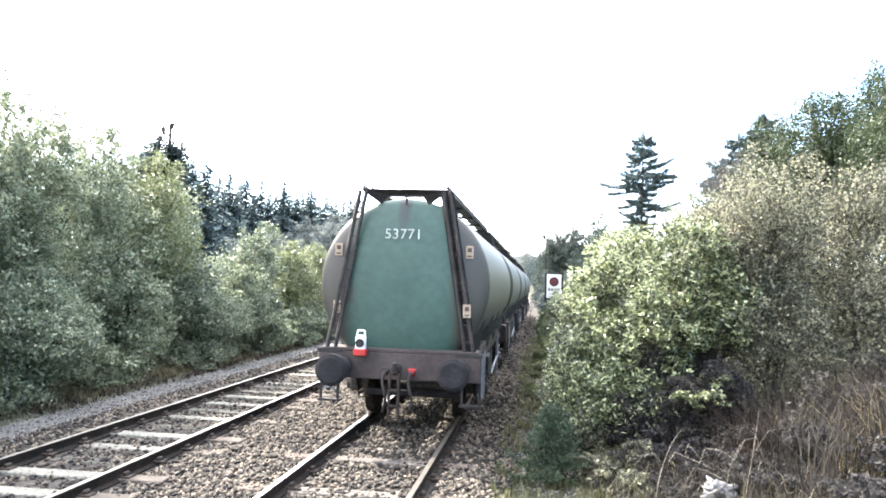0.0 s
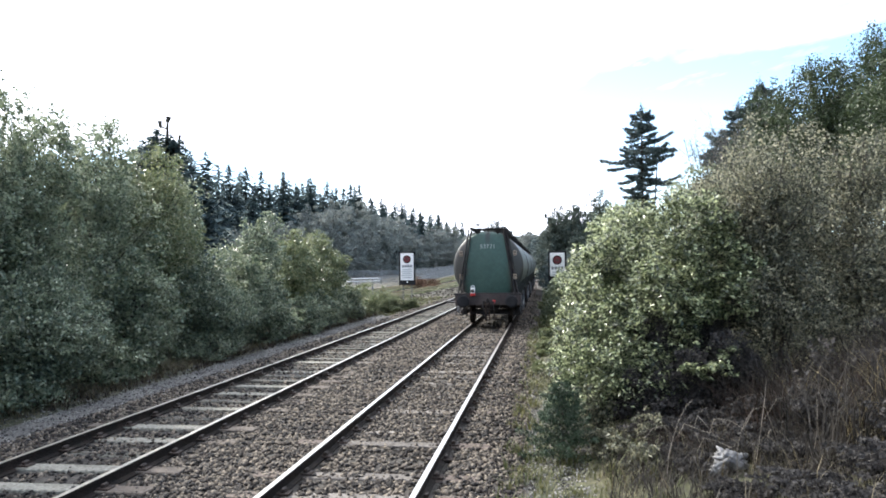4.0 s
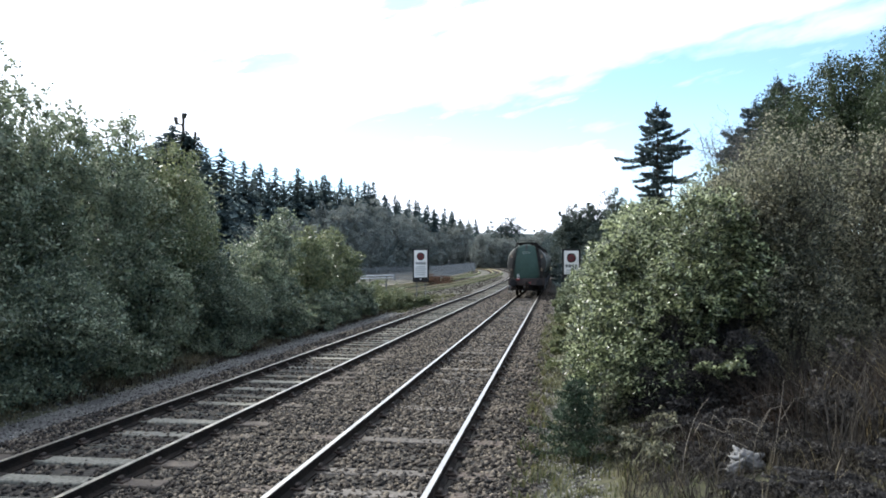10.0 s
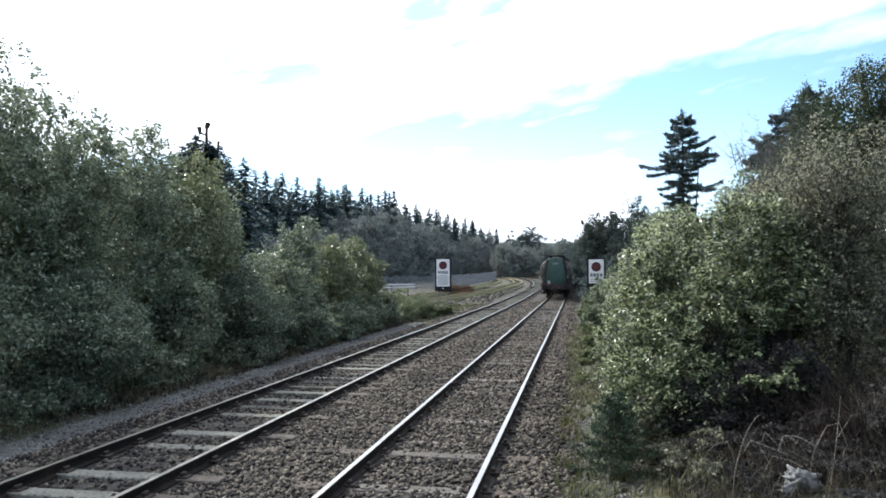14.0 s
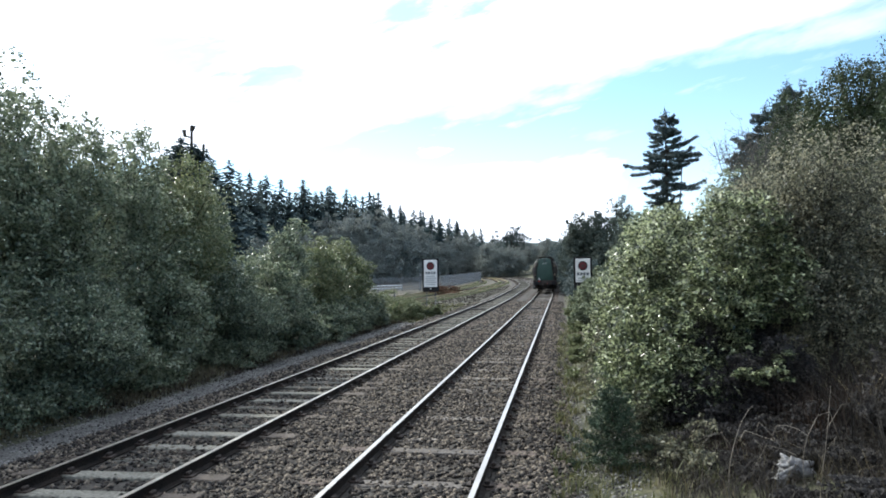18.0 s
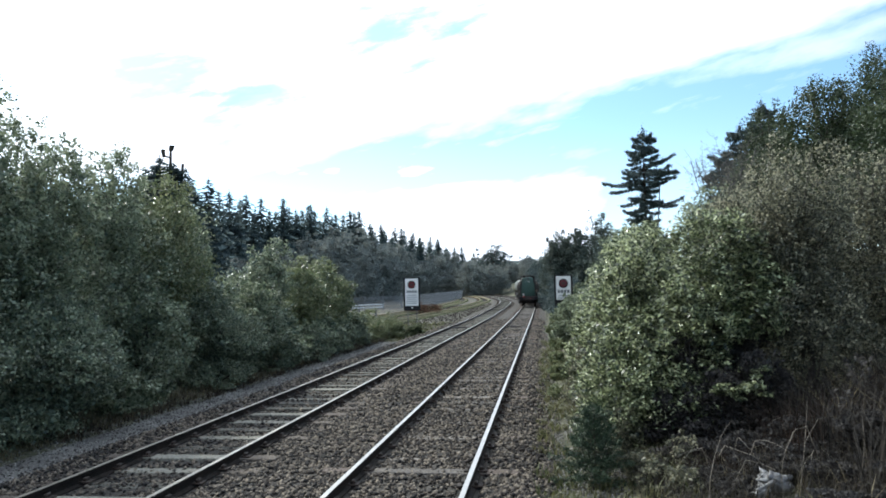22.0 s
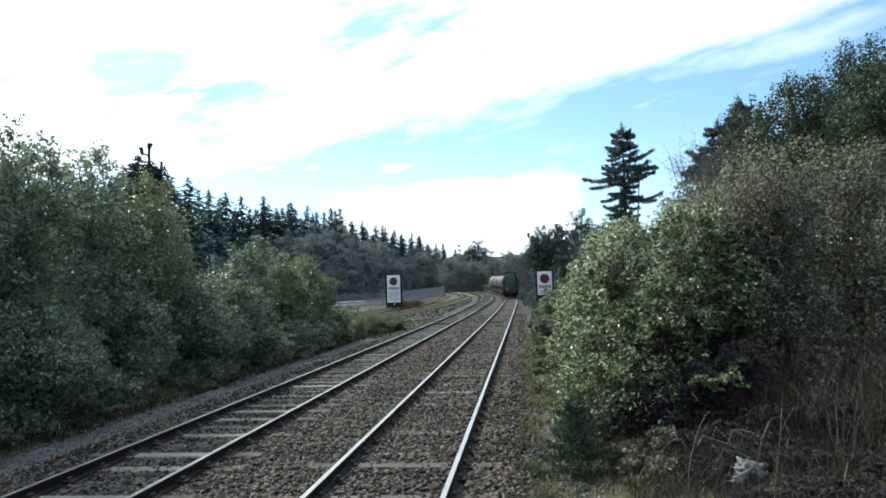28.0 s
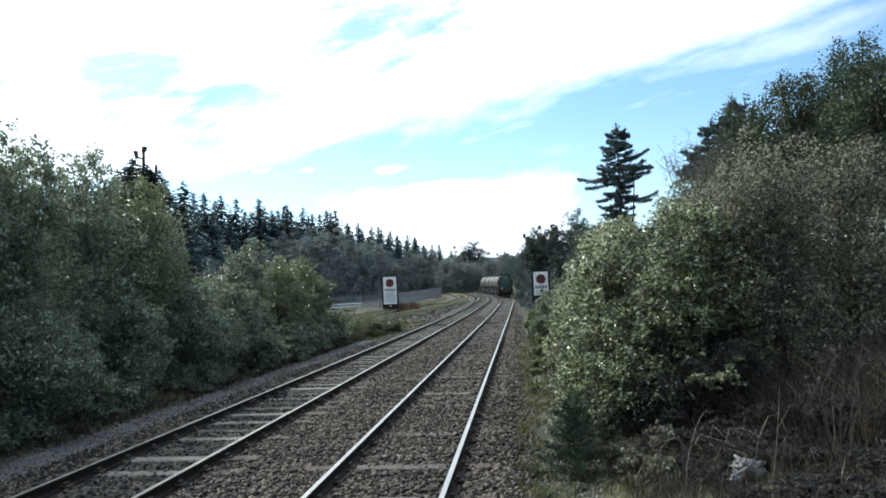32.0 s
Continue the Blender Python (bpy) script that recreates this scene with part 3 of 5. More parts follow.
def spruce(tall, wide, seed, rows, mat=None):
    """A spruce: a trunk and whorls of drooping boughs set with needle sprays."""
    r = np.random.default_rng(seed)
    thing = new("spruce")
    part("trunk", rod((0, 0, -0.4), (0, 0, tall), 0.014 * tall, None, 6, 0.01), M_BARK, thing)
    quads = []
    z = 0.10 * tall
    while z < tall * 0.985:
        f = 1 - z / tall
        reach = wide * 0.5 * (f ** 0.70) * r.uniform(0.5, 1.25) + 0.05
        k = int(4 + 3 * f)
        for i in range(k):
            a = 6.28 * (i + r.random()) / k
            d = np.array([math.cos(a), math.sin(a), 0])
            side = np.array([-d[1], d[0], 0])
            long = reach * r.uniform(0.55, 1.3)
            m = max(2, int(long / 0.42))
            lift = r.uniform(-0.3, 0.3) * min(1, 0.15 + 2 * f)
            for j in range(m):
                s = (j + 0.6) / m
                p = d * long * s + np.array([0, 0, z + lift + 0.12 * long * s - 0.40 * long * s * s])
                w = (0.07 + 0.13 * min(1, 4 * f) + 0.30 * (1 - s) * min(long, 1.4)) * r.uniform(0.7, 1.3)
                e = d * (long / m) * 0.9
                drop = np.array([0, 0, (-0.24 - 0.22 * r.random()) * (0.35 + 0.65 * min(1, 3 * f))])
                quads += [p - e * 0.5, p + side * w + drop, p + e + drop * 0.4, p - side * w + drop]
        z += tall / rows * r.uniform(0.75, 1.25) * (0.45 + 0.9 * f)
    quads += [np.array(v) for v in ((-0.05, 0, tall - 0.6), (0, 0.05, tall - 0.3), (0, 0, tall + 0.2), (0.05, 0, tall - 0.5))]
    part("crown", mesh_quads("crown", np.array(quads), mat or M_NEEDLE), None, thing)
    return thing


def layered_pine():
    """A lone old conifer: a blunt many-tipped head, ragged boughs with upturned ends and a second stem below."""
    r = np.random.default_rng(5)
    thing = tagged(new("pine_tree"), "lone dark conifer with flat ragged boughs", "tree")
    tall = 10.6
    part("trunk", rod((0, 0, -0.4), (0, 0, tall), 0.17, None, 8, 0.02), M_BARK, thing)
    part("second_stem", rod((0.35, 0.1, -0.4), (0.98, 0.2, tall - 3.4), 0.09, None, 7, 0.03), M_BARK, thing)
    # metres under the tip, reach to the west and to the east
    downs = [0.0, 0.35, 0.8, 1.5, 2.0, 2.45, 2.9, 3.3, 4.0, 4.8, 5.6, 7.2]
    wests = [0.12, 0.62, 0.80, 1.25, 1.25, 1.30, 1.30, 1.15, 1.20, 1.30, 1.5, 1.0]
    easts = [0.12, 0.62, 0.95, 1.45, 1.75, 2.15, 1.85, 1.25, 1.05, 0.90, 0.7, 0.8]
    boughs = []
    down = 0.25
    while down < 7.2:
        for k in range(4):
            a = r.uniform(0, 360)
            c = math.cos(radians(a))
            side = np.interp(down, downs, easts if c > 0 else wests)
            boughs.append((down + r.uniform(-0.12, 0.12), a, side * (0.72 + 0.28 * abs(c)) * r.uniform(0.62, 1.22)))
        down += r.uniform(0.16, 0.30)
    boughs += [(3.15, 184, 2.6), (3.2, 172, 2.1), (4.3, 5, 2.4), (4.4, -14, 1.9), (2.2, 8, 2.2), (2.35, -20, 2.0), (0.3, 150, 0.75), (0.35, 20, 0.8)]
    pts = []
    for down, a, reach in boughs:
        z1 = tall - down
        d = np.array([math.cos(radians(a)), math.sin(radians(a)), 0])
        side = np.array([-d[1], d[0], 0])
        droop = r.uniform(0.25, 0.65) * min(1.0, 0.25 + down / 2.2)
        turn_up = r.uniform(0.25, 0.6)
        line = [d * reach * q + np.array([0, 0, z1 + reach * (turn_up * q * q - droop * q)]) for q in (0, 0.35, 0.7, 1.0)]
        part("bough", tube([tuple(p) for p in line], 0.022, 4), M_BARK, thing)
        n = int(40 + 230 * reach)
        s = 0.15 + 0.87 * r.random(n) ** 0.75
        p = d * (reach * s)[:, None] + np.array([0, 0, z1]) + np.array([0, 0, 1.0]) * (reach * (turn_up * s * s - droop * s))[:, None]
        # needle sprays hang in tufts along the bough
        tuft = np.sin(s * reach * 14 + r.uniform(0, 6))
        wide = (0.22 * (1.1 - s) * reach + 0.07) * (0.75 + 0.35 * tuft)
        pts.append(p + side * (r.normal(size=n) * wide)[:, None] + r.normal(size=(n, 3)) * np.array([0.05, 0.05, 0.05]) - np.array([0, 0, 0.04]))
    pts.append(np.array([0, 0, tall - 0.12]) + r.normal(size=(220, 3)) * (0.10, 0.10, 0.22))
    part("crown", mesh_quads("crown", leaves(np.concatenate(pts), 0.050, 0.2, 3.2), M_FIR), None, thing)
    return thing


def tufts(points, tall, per, mat, lean=0.35, wide=0.012):
    """Blades of grass in tufts at the points: narrow bent strips."""
    n = len(points) * per
    base = np.repeat(points, per, axis=0) + RNG.normal(size=(n, 3)) * (0.05, 0.05, 0)
    h = tall * RNG.uniform(0.45, 1.25, (n, 1))
    a = RNG.uniform(0, 6.283, n)
    d = np.stack([np.cos(a), np.sin(a), 0 * a], 1)
    side = np.stack([-d[:, 1], d[:, 0], 0 * a], 1) * wide * (0.6 + RNG.random((n, 1)))
    out = d * h * lean * RNG.uniform(0.2, 1.6, (n, 1))
    up = np.array([0, 0, 1.0])
    mid = base + out * 0.35 + up * h * 0.6
    tip = base + out + up * h * RNG.uniform(0.75, 1.0, (n, 1))
    return np.stack([base - side, base + side, mid + side * 0.8, mid - side * 0.8, mid - side * 0.8, mid + side * 0.8, tip + side * 0.15, tip - side * 0.15], 1).reshape(-1, 3)


def strip_points(n, u0, u1, y0, y1, bias=1.0):
    """Points on the ground in a strip beside the line, thicker towards its near end."""
    ys = y0 + (y1 - y0) * RNG.random(n) ** bias
    us = RNG.uniform(u0, u1, n)
    return np.array([(u + bend(y), y, height(u + bend(y), y) - 0.02) for u, y in zip(us, ys)])


# ---- tank wagons ----
def tank_paint():
    """Green tank paint, worn grey-brown with dirt away from the middle of the end, and a spill mark under the filler."""
    m = material("tank_paint", [(0.022, 0.050, 0.042), (0.031, 0.068, 0.056), (0.043, 0.084, 0.069)], 0.9, 0.5, 0, 0.05, 9, detail=0.14)
    n, l = m.node_tree.nodes, m.node_tree.links
    b = n["Principled BSDF"]
    now = b.inputs["Base Color"].links[0].from_socket
    tc = n.new("ShaderNodeTexCoord")
    sx = n.new("ShaderNodeSeparateXYZ")
    l.new(tc.outputs["Object"], sx.inputs[0])
    no = n.new("ShaderNodeTexNoise")
    no.inputs["Scale"].default_value, no.inputs["Detail"].default_value = 2.2, 5
    l.new(tc.outputs["Object"], no.inputs["Vector"])

    def calc(op, a, v):
        q = n.new("ShaderNodeMath")
        q.operation = op
        for i, s in enumerate((a, v)):
            if isinstance(s, (int, float)):
                q.inputs[i].default_value = s
            else:
                l.new(s, q.inputs[i])
        return q.outputs[0]

    def span(v, a, c, d, e):
        q = n.new("ShaderNodeMapRange")
        q.interpolation_type = "SMOOTHSTEP"
        for key, s in (("From Min", a), ("From Max", c), ("To Min", d), ("To Max", e)):
            q.inputs[key].default_value = s
        l.new(v, q.inputs[0])
        return q.outputs[0]

    ax = calc("ABSOLUTE", sx.outputs[0], 0)
    dirty = calc("ADD", ax, calc("MULTIPLY", no.outputs[0], 0.35))
    mx = n.new("ShaderNodeMixRGB")
    l.new(span(dirty, 0.86, 1.08, 0.0, 0.85), mx.inputs[0])
    l.new(now, mx.inputs[1])
    mx.inputs[2].default_value = (0.050, 0.041, 0.037, 1)
    m2 = n.new("ShaderNodeMixRGB")
    l.new(span(calc("ABSOLUTE", sx.outputs[1], 0), 3.80, 3.50, 0.0, 0.65), m2.inputs[0])
    l.new(mx.outputs[0], m2.inputs[1])
    m2.inputs[2].default_value = (0.086, 0.102, 0.087, 1)
    m3 = n.new("ShaderNodeMixRGB")
    l.new(calc("MULTIPLY", span(calc("ADD", ax, calc("MULTIPLY", no.outputs[0], 0.08)), 0.16, 0.07, 0.0, 0.8), span(sx.outputs[2], 0.75, 1.0, 0.0, 1.0)), m3.inputs[0])
    l.new(m2.outputs[0], m3.inputs[1])
    m3.inputs[2].default_value = (0.03, 0.032, 0.035, 1)
    l.new(m3.outputs[0], b.inputs["Base Color"])
    return m


M_TANK = tank_paint()


def barrel(radius, half, mat, dish=0.26):
    prof = [(0.0, -half - dish)] + [(radius * math.sin(a) ** 0.92, -half - dish * math.cos(a) ** 0.75) for a in (0.25, 0.5, 0.75, 0.95, 1.12, 1.27, 1.40, 1.50)] + [(radius, -half + 0.03)]
    prof = prof + [(r, -y) for r, y in reversed(prof)]
    n = 48
    verts, faces = [], []
    for r, y in prof:
        verts += [(r * math.cos(6.28319 * k / n), y, r * math.sin(6.28319 * k / n)) for k in range(n)]
    for j in range(len(prof) - 1):
        for k in range(n):
            faces.append((j * n + k, j * n + (k + 1) % n, (j + 1) * n + (k + 1) % n, (j + 1) * n + k))
    return solid("barrel", verts, faces, mat, True)


def ring(radius, width, thick, mat, arc=(0, 360), n=40):
    verts, faces = [], []
    a0, a1 = radians(arc[0]), radians(arc[1])
    for k in range(n + 1):
        a = a0 + (a1 - a0) * k / n
        for r, y in ((radius, -width / 2), (radius + thick, -width / 2), (radius + thick, width / 2), (radius, width / 2)):
            verts.append((r * math.cos(a), y, r * math.sin(a)))
    for k in range(n):
        for j in range(4):
            faces.append((4 * k + j, 4 * k + (j + 1) % 4, 4 * k + 4 + (j + 1) % 4, 4 * k + 4 + j))
    return solid("band", verts, faces, mat)


def lettering(text, tall, mat, name):
    cu = bpy.data.curves.new(name, "FONT")
    cu.body, cu.size, cu.align_x, cu.align_y, cu.extrude = text, tall / 0.7, "CENTER", "CENTER", 0.003
    cu.space_character = 1.08
    tmp = bpy.data.objects.new("tmp", cu)
    me = bpy.data.meshes.new_from_object(tmp)
    bpy.data.objects.remove(tmp)
    me.materials.clear()
    me.materials.append(mat)
    return me


AXLE_R, WHEELSETS = 0.46, []


def wheelset(parent, y):
    ws = part("wheelset", rod((-1.0, 0, 0), (1.0, 0, 0), 0.08, None, 12), M_FRAME, parent)
    ws.location = (0, y, AXLE_R)
    for side in (-0.745, 0.745):
        bm = rod((side - 0.06, 0, 0), (side + 0.06, 0, 0), AXLE_R, None, 28)
        s = 0.5 if side > 0 else -0.5
        rod((side - 0.075 * (1 if side > 0 else -1) - 0.015, 0, 0), (side - 0.075 * (1 if side > 0 else -1) + 0.015, 0, 0), AXLE_R + 0.03, bm, 28)
        rod((side + 0.06 * s, 0, 0), (side + 0.17 * s, 0, 0), 0.16, bm, 16)
        # Wheels take the near-black steel, which holds the shade under the wagon.
        part("wheel", bm, M_RAILSIDE, ws)
    return ws


def running_gear(wagon, y):
    """A wheelset in its guards, with leaf springs, axle boxes and brake blocks."""
    for side in (-1, 1):
        bm = bmesh.new()
        for a in (-1, 1):
            q = [bm.verts.new((side * 0.97, y + a * e, z)) for e, z in ((0.14, 0.30), (0.20, 0.30), (0.62, 0.95), (0.40, 0.95), (0.16, 0.62))]
            bm.faces.new(q)
        bmesh.ops.solidify(bm, geom=list(bm.faces), thickness=0.022)
        box(0.03, 0.42, 0.05, (side * 0.97, y, 0.31), 0.005, bm=bm)
        part("axle_guard", bm, M_FRAME, wagon)
        bm = box(0.20, 0.26, 0.26, (side * 1.06, y, AXLE_R), 0.04)
        rod((side * 1.15, y, AXLE_R), (side * 1.20, y, AXLE_R), 0.10, bm, 14)
        part("axle_box", bm, M_FRAME, wagon)
        bm = bmesh.new()
        for k in range(6):
            half = 0.68 - 0.10 * k
            for e in (-1, 1):
                box(0.09, half, 0.018, (side * 1.06, y + e * half / 2, 0.735 - 0.019 * k + 0.02), turn=pose(0, 0, 0, e * 5), bm=bm)
        box(0.12, 0.12, 0.15, (side * 1.06, y, 0.68), 0.01, bm=bm)
        sp = part("leaf_spring", bm, M_RUST, wagon)
        for e in (-0.68, 0.68):
            part("spring_shackle", box(0.05, 0.05, 0.20, (side * 1.06, y + e, 0.86), 0.01), M_FRAME, sp)
        for e in (-0.56, 0.56):
            part("brake_block", box(0.09, 0.07, 0.34, (side * 0.745, y + e, 0.48), 0.015), M_RUST, wagon)
    for e in (-0.62, 0.62):
        part("brake_beam", box(1.5, 0.07, 0.10, (0, y + e, 0.42), 0.02), M_BLACK, wagon)
    WHEELSETS.append(wheelset(wagon, y))


def tank_wagon():
    w = tagged(new("tank_wagon"), "green two-axle tank wagon with a dirt-streaked barrel", "tank wagon", "wagons of the train")
    b = part("barrel", barrel(1.29, 3.80, M_TANK), None, w, "green barrel weathered grey along its sides")
    b.location = (0, 0, 2.18)
    for end in (-1, 1):
        bm = box(2.42, 0.10, 0.40, (0, end * 4.070, 0.97), 0.015)
        part("headstock", bm, M_BEAM, w, "rust-brown headstock beam")
        part("end_shelf", box(2.36, 0.42, 0.05, (0, end * 3.910, 1.195), 0.008), M_BEAM, w)
        for side in (-1, 1):
            bm = rod((side * 0.864, end * 4.110, 0.94), (side * 0.864, end * 4.210, 0.94), 0.17, None, 20)
            rod((side * 0.864, end * 4.210, 0.94), (side * 0.864, end * 4.550, 0.94), 0.095, bm, 18)
            bu = part("buffer", smooth(bm), M_FRAME, w)
            bm = rod((side * 0.864, end * 4.550, 0.94), (side * 0.864, end * 4.590, 0.94), 0.20, None, 28, 0.225)
            rod((side * 0.864, end * 4.590, 0.94), (side * 0.864, end * 4.650, 0.94), 0.225, bm, 28)
            rod((side * 0.864, end * 4.650, 0.94), (side * 0.864, end * 4.680, 0.94), 0.225, bm, 28, 0.17)
            part("buffer_head", bm, M_BLACK, bu, "round grease-dark buffer head")
            part("corner_step", box(0.34, 0.16, 0.035, (side * 1.06, end * 3.950, 0.42), 0.006), M_FRAME, w)
            for k in (-0.13, 0.13):
                part("step_hanger", box(0.035, 0.03, 0.42, (side * 1.06 + k, end * 3.990, 0.63)), M_FRAME, w)
        bm = box(0.10, 0.30, 0.13, (0, end * 4.250, 0.94), 0.03)
        rod((0, end * 4.370, 0.94), (0, end * 4.410, 1.05), 0.035, bm, 8)
        hook = part("draw_hook", bm, M_FRAME, w)
        for z0, z1 in ((0.90, 0.66), (0.68, 0.44), (0.46, 0.24)):
            bm = bmesh.new()
            for k in (-0.07, 0.07):
                rod((k, end * 4.410, z0), (k * 0.9, end * 4.410, z1), 0.022, bm, 6)
            rod((-0.07, end * 4.410, z1), (0.07, end * 4.410, z1), 0.024, bm, 6)
            part("coupling_link", bm, M_RUST, hook)
        for x, mat in ((-0.16, M_FRAME), (0.22, M_LAMPRED)):
            bm = rod((x, end * 4.130, 0.86), (x, end * 4.270, 0.92), 0.035, None, 8)
            rod((x - 0.05, end * 4.250, 0.94), (x + 0.06, end * 4.250, 0.94), 0.022, bm, 6)
            vc = part("brake_valve", bm, mat, w, "red brake valve" if mat == M_LAMPRED else "")
            hose = [(x - 0.03 * math.sin(k), end * (4.28 + 0.07 * math.sin(k * 0.42)), 0.92 - 0.085 * k) for k in range(8)]
            part("brake_hose", smooth(tube(hose, 0.024, 7)), M_FRAME, vc)
        for x, z, out in ((-0.99, 0.44, 3.995), (0.99, 0.44, 3.995), (0.985, -0.42, 4.135), (-0.99, -0.42, 3.995)):
            pl = part("hazard_plate", box(0.115, 0.012, 0.19, (x, end * out, 2.23 + z), 0.004), M_LABEL, w, "small pale orange warning plate")
            bm = box(0.06, 0.006, 0.06, (x, end * (out + 0.008), 2.26 + z), 0)
            box(0.07, 0.006, 0.02, (x, end * (out + 0.008), 2.17 + z), 0, bm=bm)
            part("plate_mark", bm, M_BEAM, pl)
        # ladders leaning in to the roof walkway
        for side in (-1, 1):
            foot, head = Vector((side * 1.03, end * 4.090, 1.2)), Vector((side * 0.63, end * 4.050, 3.56))
            lad = part("ladder", box(0.40, 0.03, 0.06, (side * 1.03, end * 4.110, 1.17), 0.005), M_FRAME, w, "dark steel end ladder")
            for k in (-0.06, 0.06):
                part("stile", rod(foot + Vector((k, 0, 0)), head + Vector((k * 0.8, 0, 0)), 0.030, None, 6), M_FRAME, lad)
            if side > 0:
                bm = bmesh.new()
                q = [bm.verts.new(p + Vector((k, 0.03 * -end, 0))) for p, k in ((foot, -0.10), (foot, 0.10), (head, 0.10), (head, -0.10))]
                bm.faces.new(q)
                bmesh.ops.solidify(bm, geom=list(bm.faces), thickness=0.012)
                part("ladder_shield", bm, M_FRAME, lad, "dark plate behind the ladder")
            for k in range(9):
                c = foot.lerp(head, (k + 0.6) / 9.3)
                part("rung", rod(c - Vector((0.06, 0, 0)), c + Vector((0.06, 0, 0)), 0.010, None, 6), M_FRAME, lad)
        bm = bmesh.new()
        q = [bm.verts.new(v) for v in ((-0.68, end * 4.060, 3.585), (0.68, end * 4.060, 3.585), (0.36, end * 3.970, 3.36), (0.24, end * 3.970, 3.51), (-0.24, end * 3.970, 3.51), (-0.36, end * 3.970, 3.36))]
        bm.faces.new(q)
        bmesh.ops.solidify(bm, geom=list(bm.faces), thickness=0.015)
        part("walkway_bracket", bm, M_FRAME, w)
        part("walkway_post", rod((0.02, end * 3.990, 3.36), (0.02, end * 3.990, 3.58), 0.018, None, 6), M_FRAME, w)
        nm = part("number", lettering("53771", 0.150, M_STENCIL, "number"), None, w, "stencilled white number")
        nm.matrix_basis = Matrix.Translation((0, end * 4.052, 2.91)) @ pose(0, 0, 0, 90, 0, 0 if end < 0 else 180)
        hoop = [(-0.62 * math.cos(math.pi * k / 12), end * 3.65, 3.60 + 0.17 * math.sin(math.pi * k / 12)) for k in range(13)]
        part("handrail_hoop", smooth(tube(hoop, 0.013, 5)), M_FRAME, w)
    # roof walkway of planks, its handrail and the filler
    for x in (-0.58, -0.48, 0.48, 0.58):
        part("walkway_plank", box(0.085, 7.9, 0.03, (x, 0, 3.575), 0.004), M_FRAME, w)
    for y in (-3.6, -1.8, 0, 1.8, 3.6):
        part("walkway_cross", box(1.28, 0.05, 0.05, (0, y, 3.545)), M_FRAME, w)
    for side in (-0.64, 0.64):
        part("walkway_edge", box(0.03, 8.0, 0.08, (side, 0, 3.60)), M_FRAME, w)
    bm = rod((0, 0, 3.45), (0, 0, 3.68), 0.36, None, 24)
    rod((0, 0, 3.68), (0, 0, 3.74), 0.40, bm, 24)
    part("filler_lid", bm, M_GRIME, w)
    for side in (-1, 1):
        bm = box(0.10, 8.1, 0.26, (side * 1.0, 0, 1.03), 0.01)
        part("sole_bar", bm, M_FRAME, w)
        for y in (-3.2, -0.9, 0.9, 3.2):
            bm = bmesh.new()
            q = [bm.verts.new((side * px, y, pz)) for px, pz in ((0.75, 1.05), (1.08, 1.05), (1.20, 1.75), (0.95, 1.35))]
            bm.faces.new(q)
            bmesh.ops.solidify(bm, geom=list(bm.faces), thickness=0.05)
            part("saddle", bm, M_GRIME, w)
        bm = rod((side * 1.18, -1.5, 0.62), (side * 1.18, 0.9, 0.80), 0.022, None, 6)
        rod((side * 1.18, -3.45, 0.50), (side * 1.18, -3.30, 1.12), 0.022, bm, 6)
        rod((side * 1.18, -1.5, 0.62), (side * 1.18, -1.5, 1.05), 0.022, bm, 6)
        part("brake_lever", bm, M_FENCE, w, "worn grey brake lever")
        bm = rod((side * 0.80, -1.9, 0.62), (side * 0.80, 1.9, 0.62), 0.03, None, 6)
        part("brake_rod", bm, M_FRAME, w)
        bm = box(0.26, 0.8, 0.36, (side * 0.98, -0.6, 0.70), 0.03)
        part("equipment_box", bm, M_FRAME, w)
        bm = rod((side * 0.7, 0.3, 0.68), (side * 0.7, 1.1, 0.68), 0.18, None, 16)
        part("brake_cylinder", bm, M_FRAME, w)
        for y, z0 in ((-3.62, 0.52), (-3.12, 0.42), (0.4, 0.40)):
            bm = rod((side * 1.17, y, z0), (side * 1.17, y + 0.10, 1.16), 0.028, None, 7)
            rod((side * 1.17, y, z0), (side * 1.17, y - 0.22, z0 + 0.05), 0.028, bm, 7)
            part("drain_pipe", bm, M_FENCE, w, "worn grey pipe")
    part("centre_sill", box(0.5, 8.1, 0.32, (0, 0, 0.98), 0.01), M_FRAME, w)
    bm = rod((0, -1.2, 0.62), (0, 1.2, 0.62), 0.24, None, 18)
    part("air_reservoir", bm, M_FRAME, w)
    bm = rod((0, 0, 0.45), (0, 0, 0.95), 0.13, None, 12)
    rod((-0.9, 0.1, 0.5), (0.9, 0.1, 0.5), 0.07, bm, 10)
    part("discharge_pipe", bm, M_FRAME, w)
    running_gear(w, -2.35)
    running_gear(w, 2.35)
    return w


first = tank_wagon()
WAGONS = [first]
for i in range(1, 5):
    other = copy_thing(first, pose(TRACK_R, 40 + 9.4 * i, 0))
    WAGONS.append(other)
    WHEELSETS += [o for o in other.children_recursive if o.name.startswith("wheelset")]
# the tail lamp on the last wagon
lamp = part("tail_lamp", box(0.15, 0.13, 0.25, (-0.55, -4.210, 1.29), 0.03), M_WHITE, first, "white tail lamp with a red base")
part("lamp_base", box(0.185, 0.15, 0.10, (-0.55, -4.210, 1.165), 0.012), M_LAMPRED, lamp)
part("lens_ring", rod((-0.55, -4.270, 1.30), (-0.55, -4.295, 1.30), 0.062, None, 18), M_BLACK, lamp)
part("lens", rod((-0.55, -4.290, 1.30), (-0.55, -4.305, 1.30), 0.042, None, 16), M_FRAME, lamp)
bm = rod((-0.615, -4.210, 1.39), (-0.60, -4.210, 1.48), 0.014, None, 6)
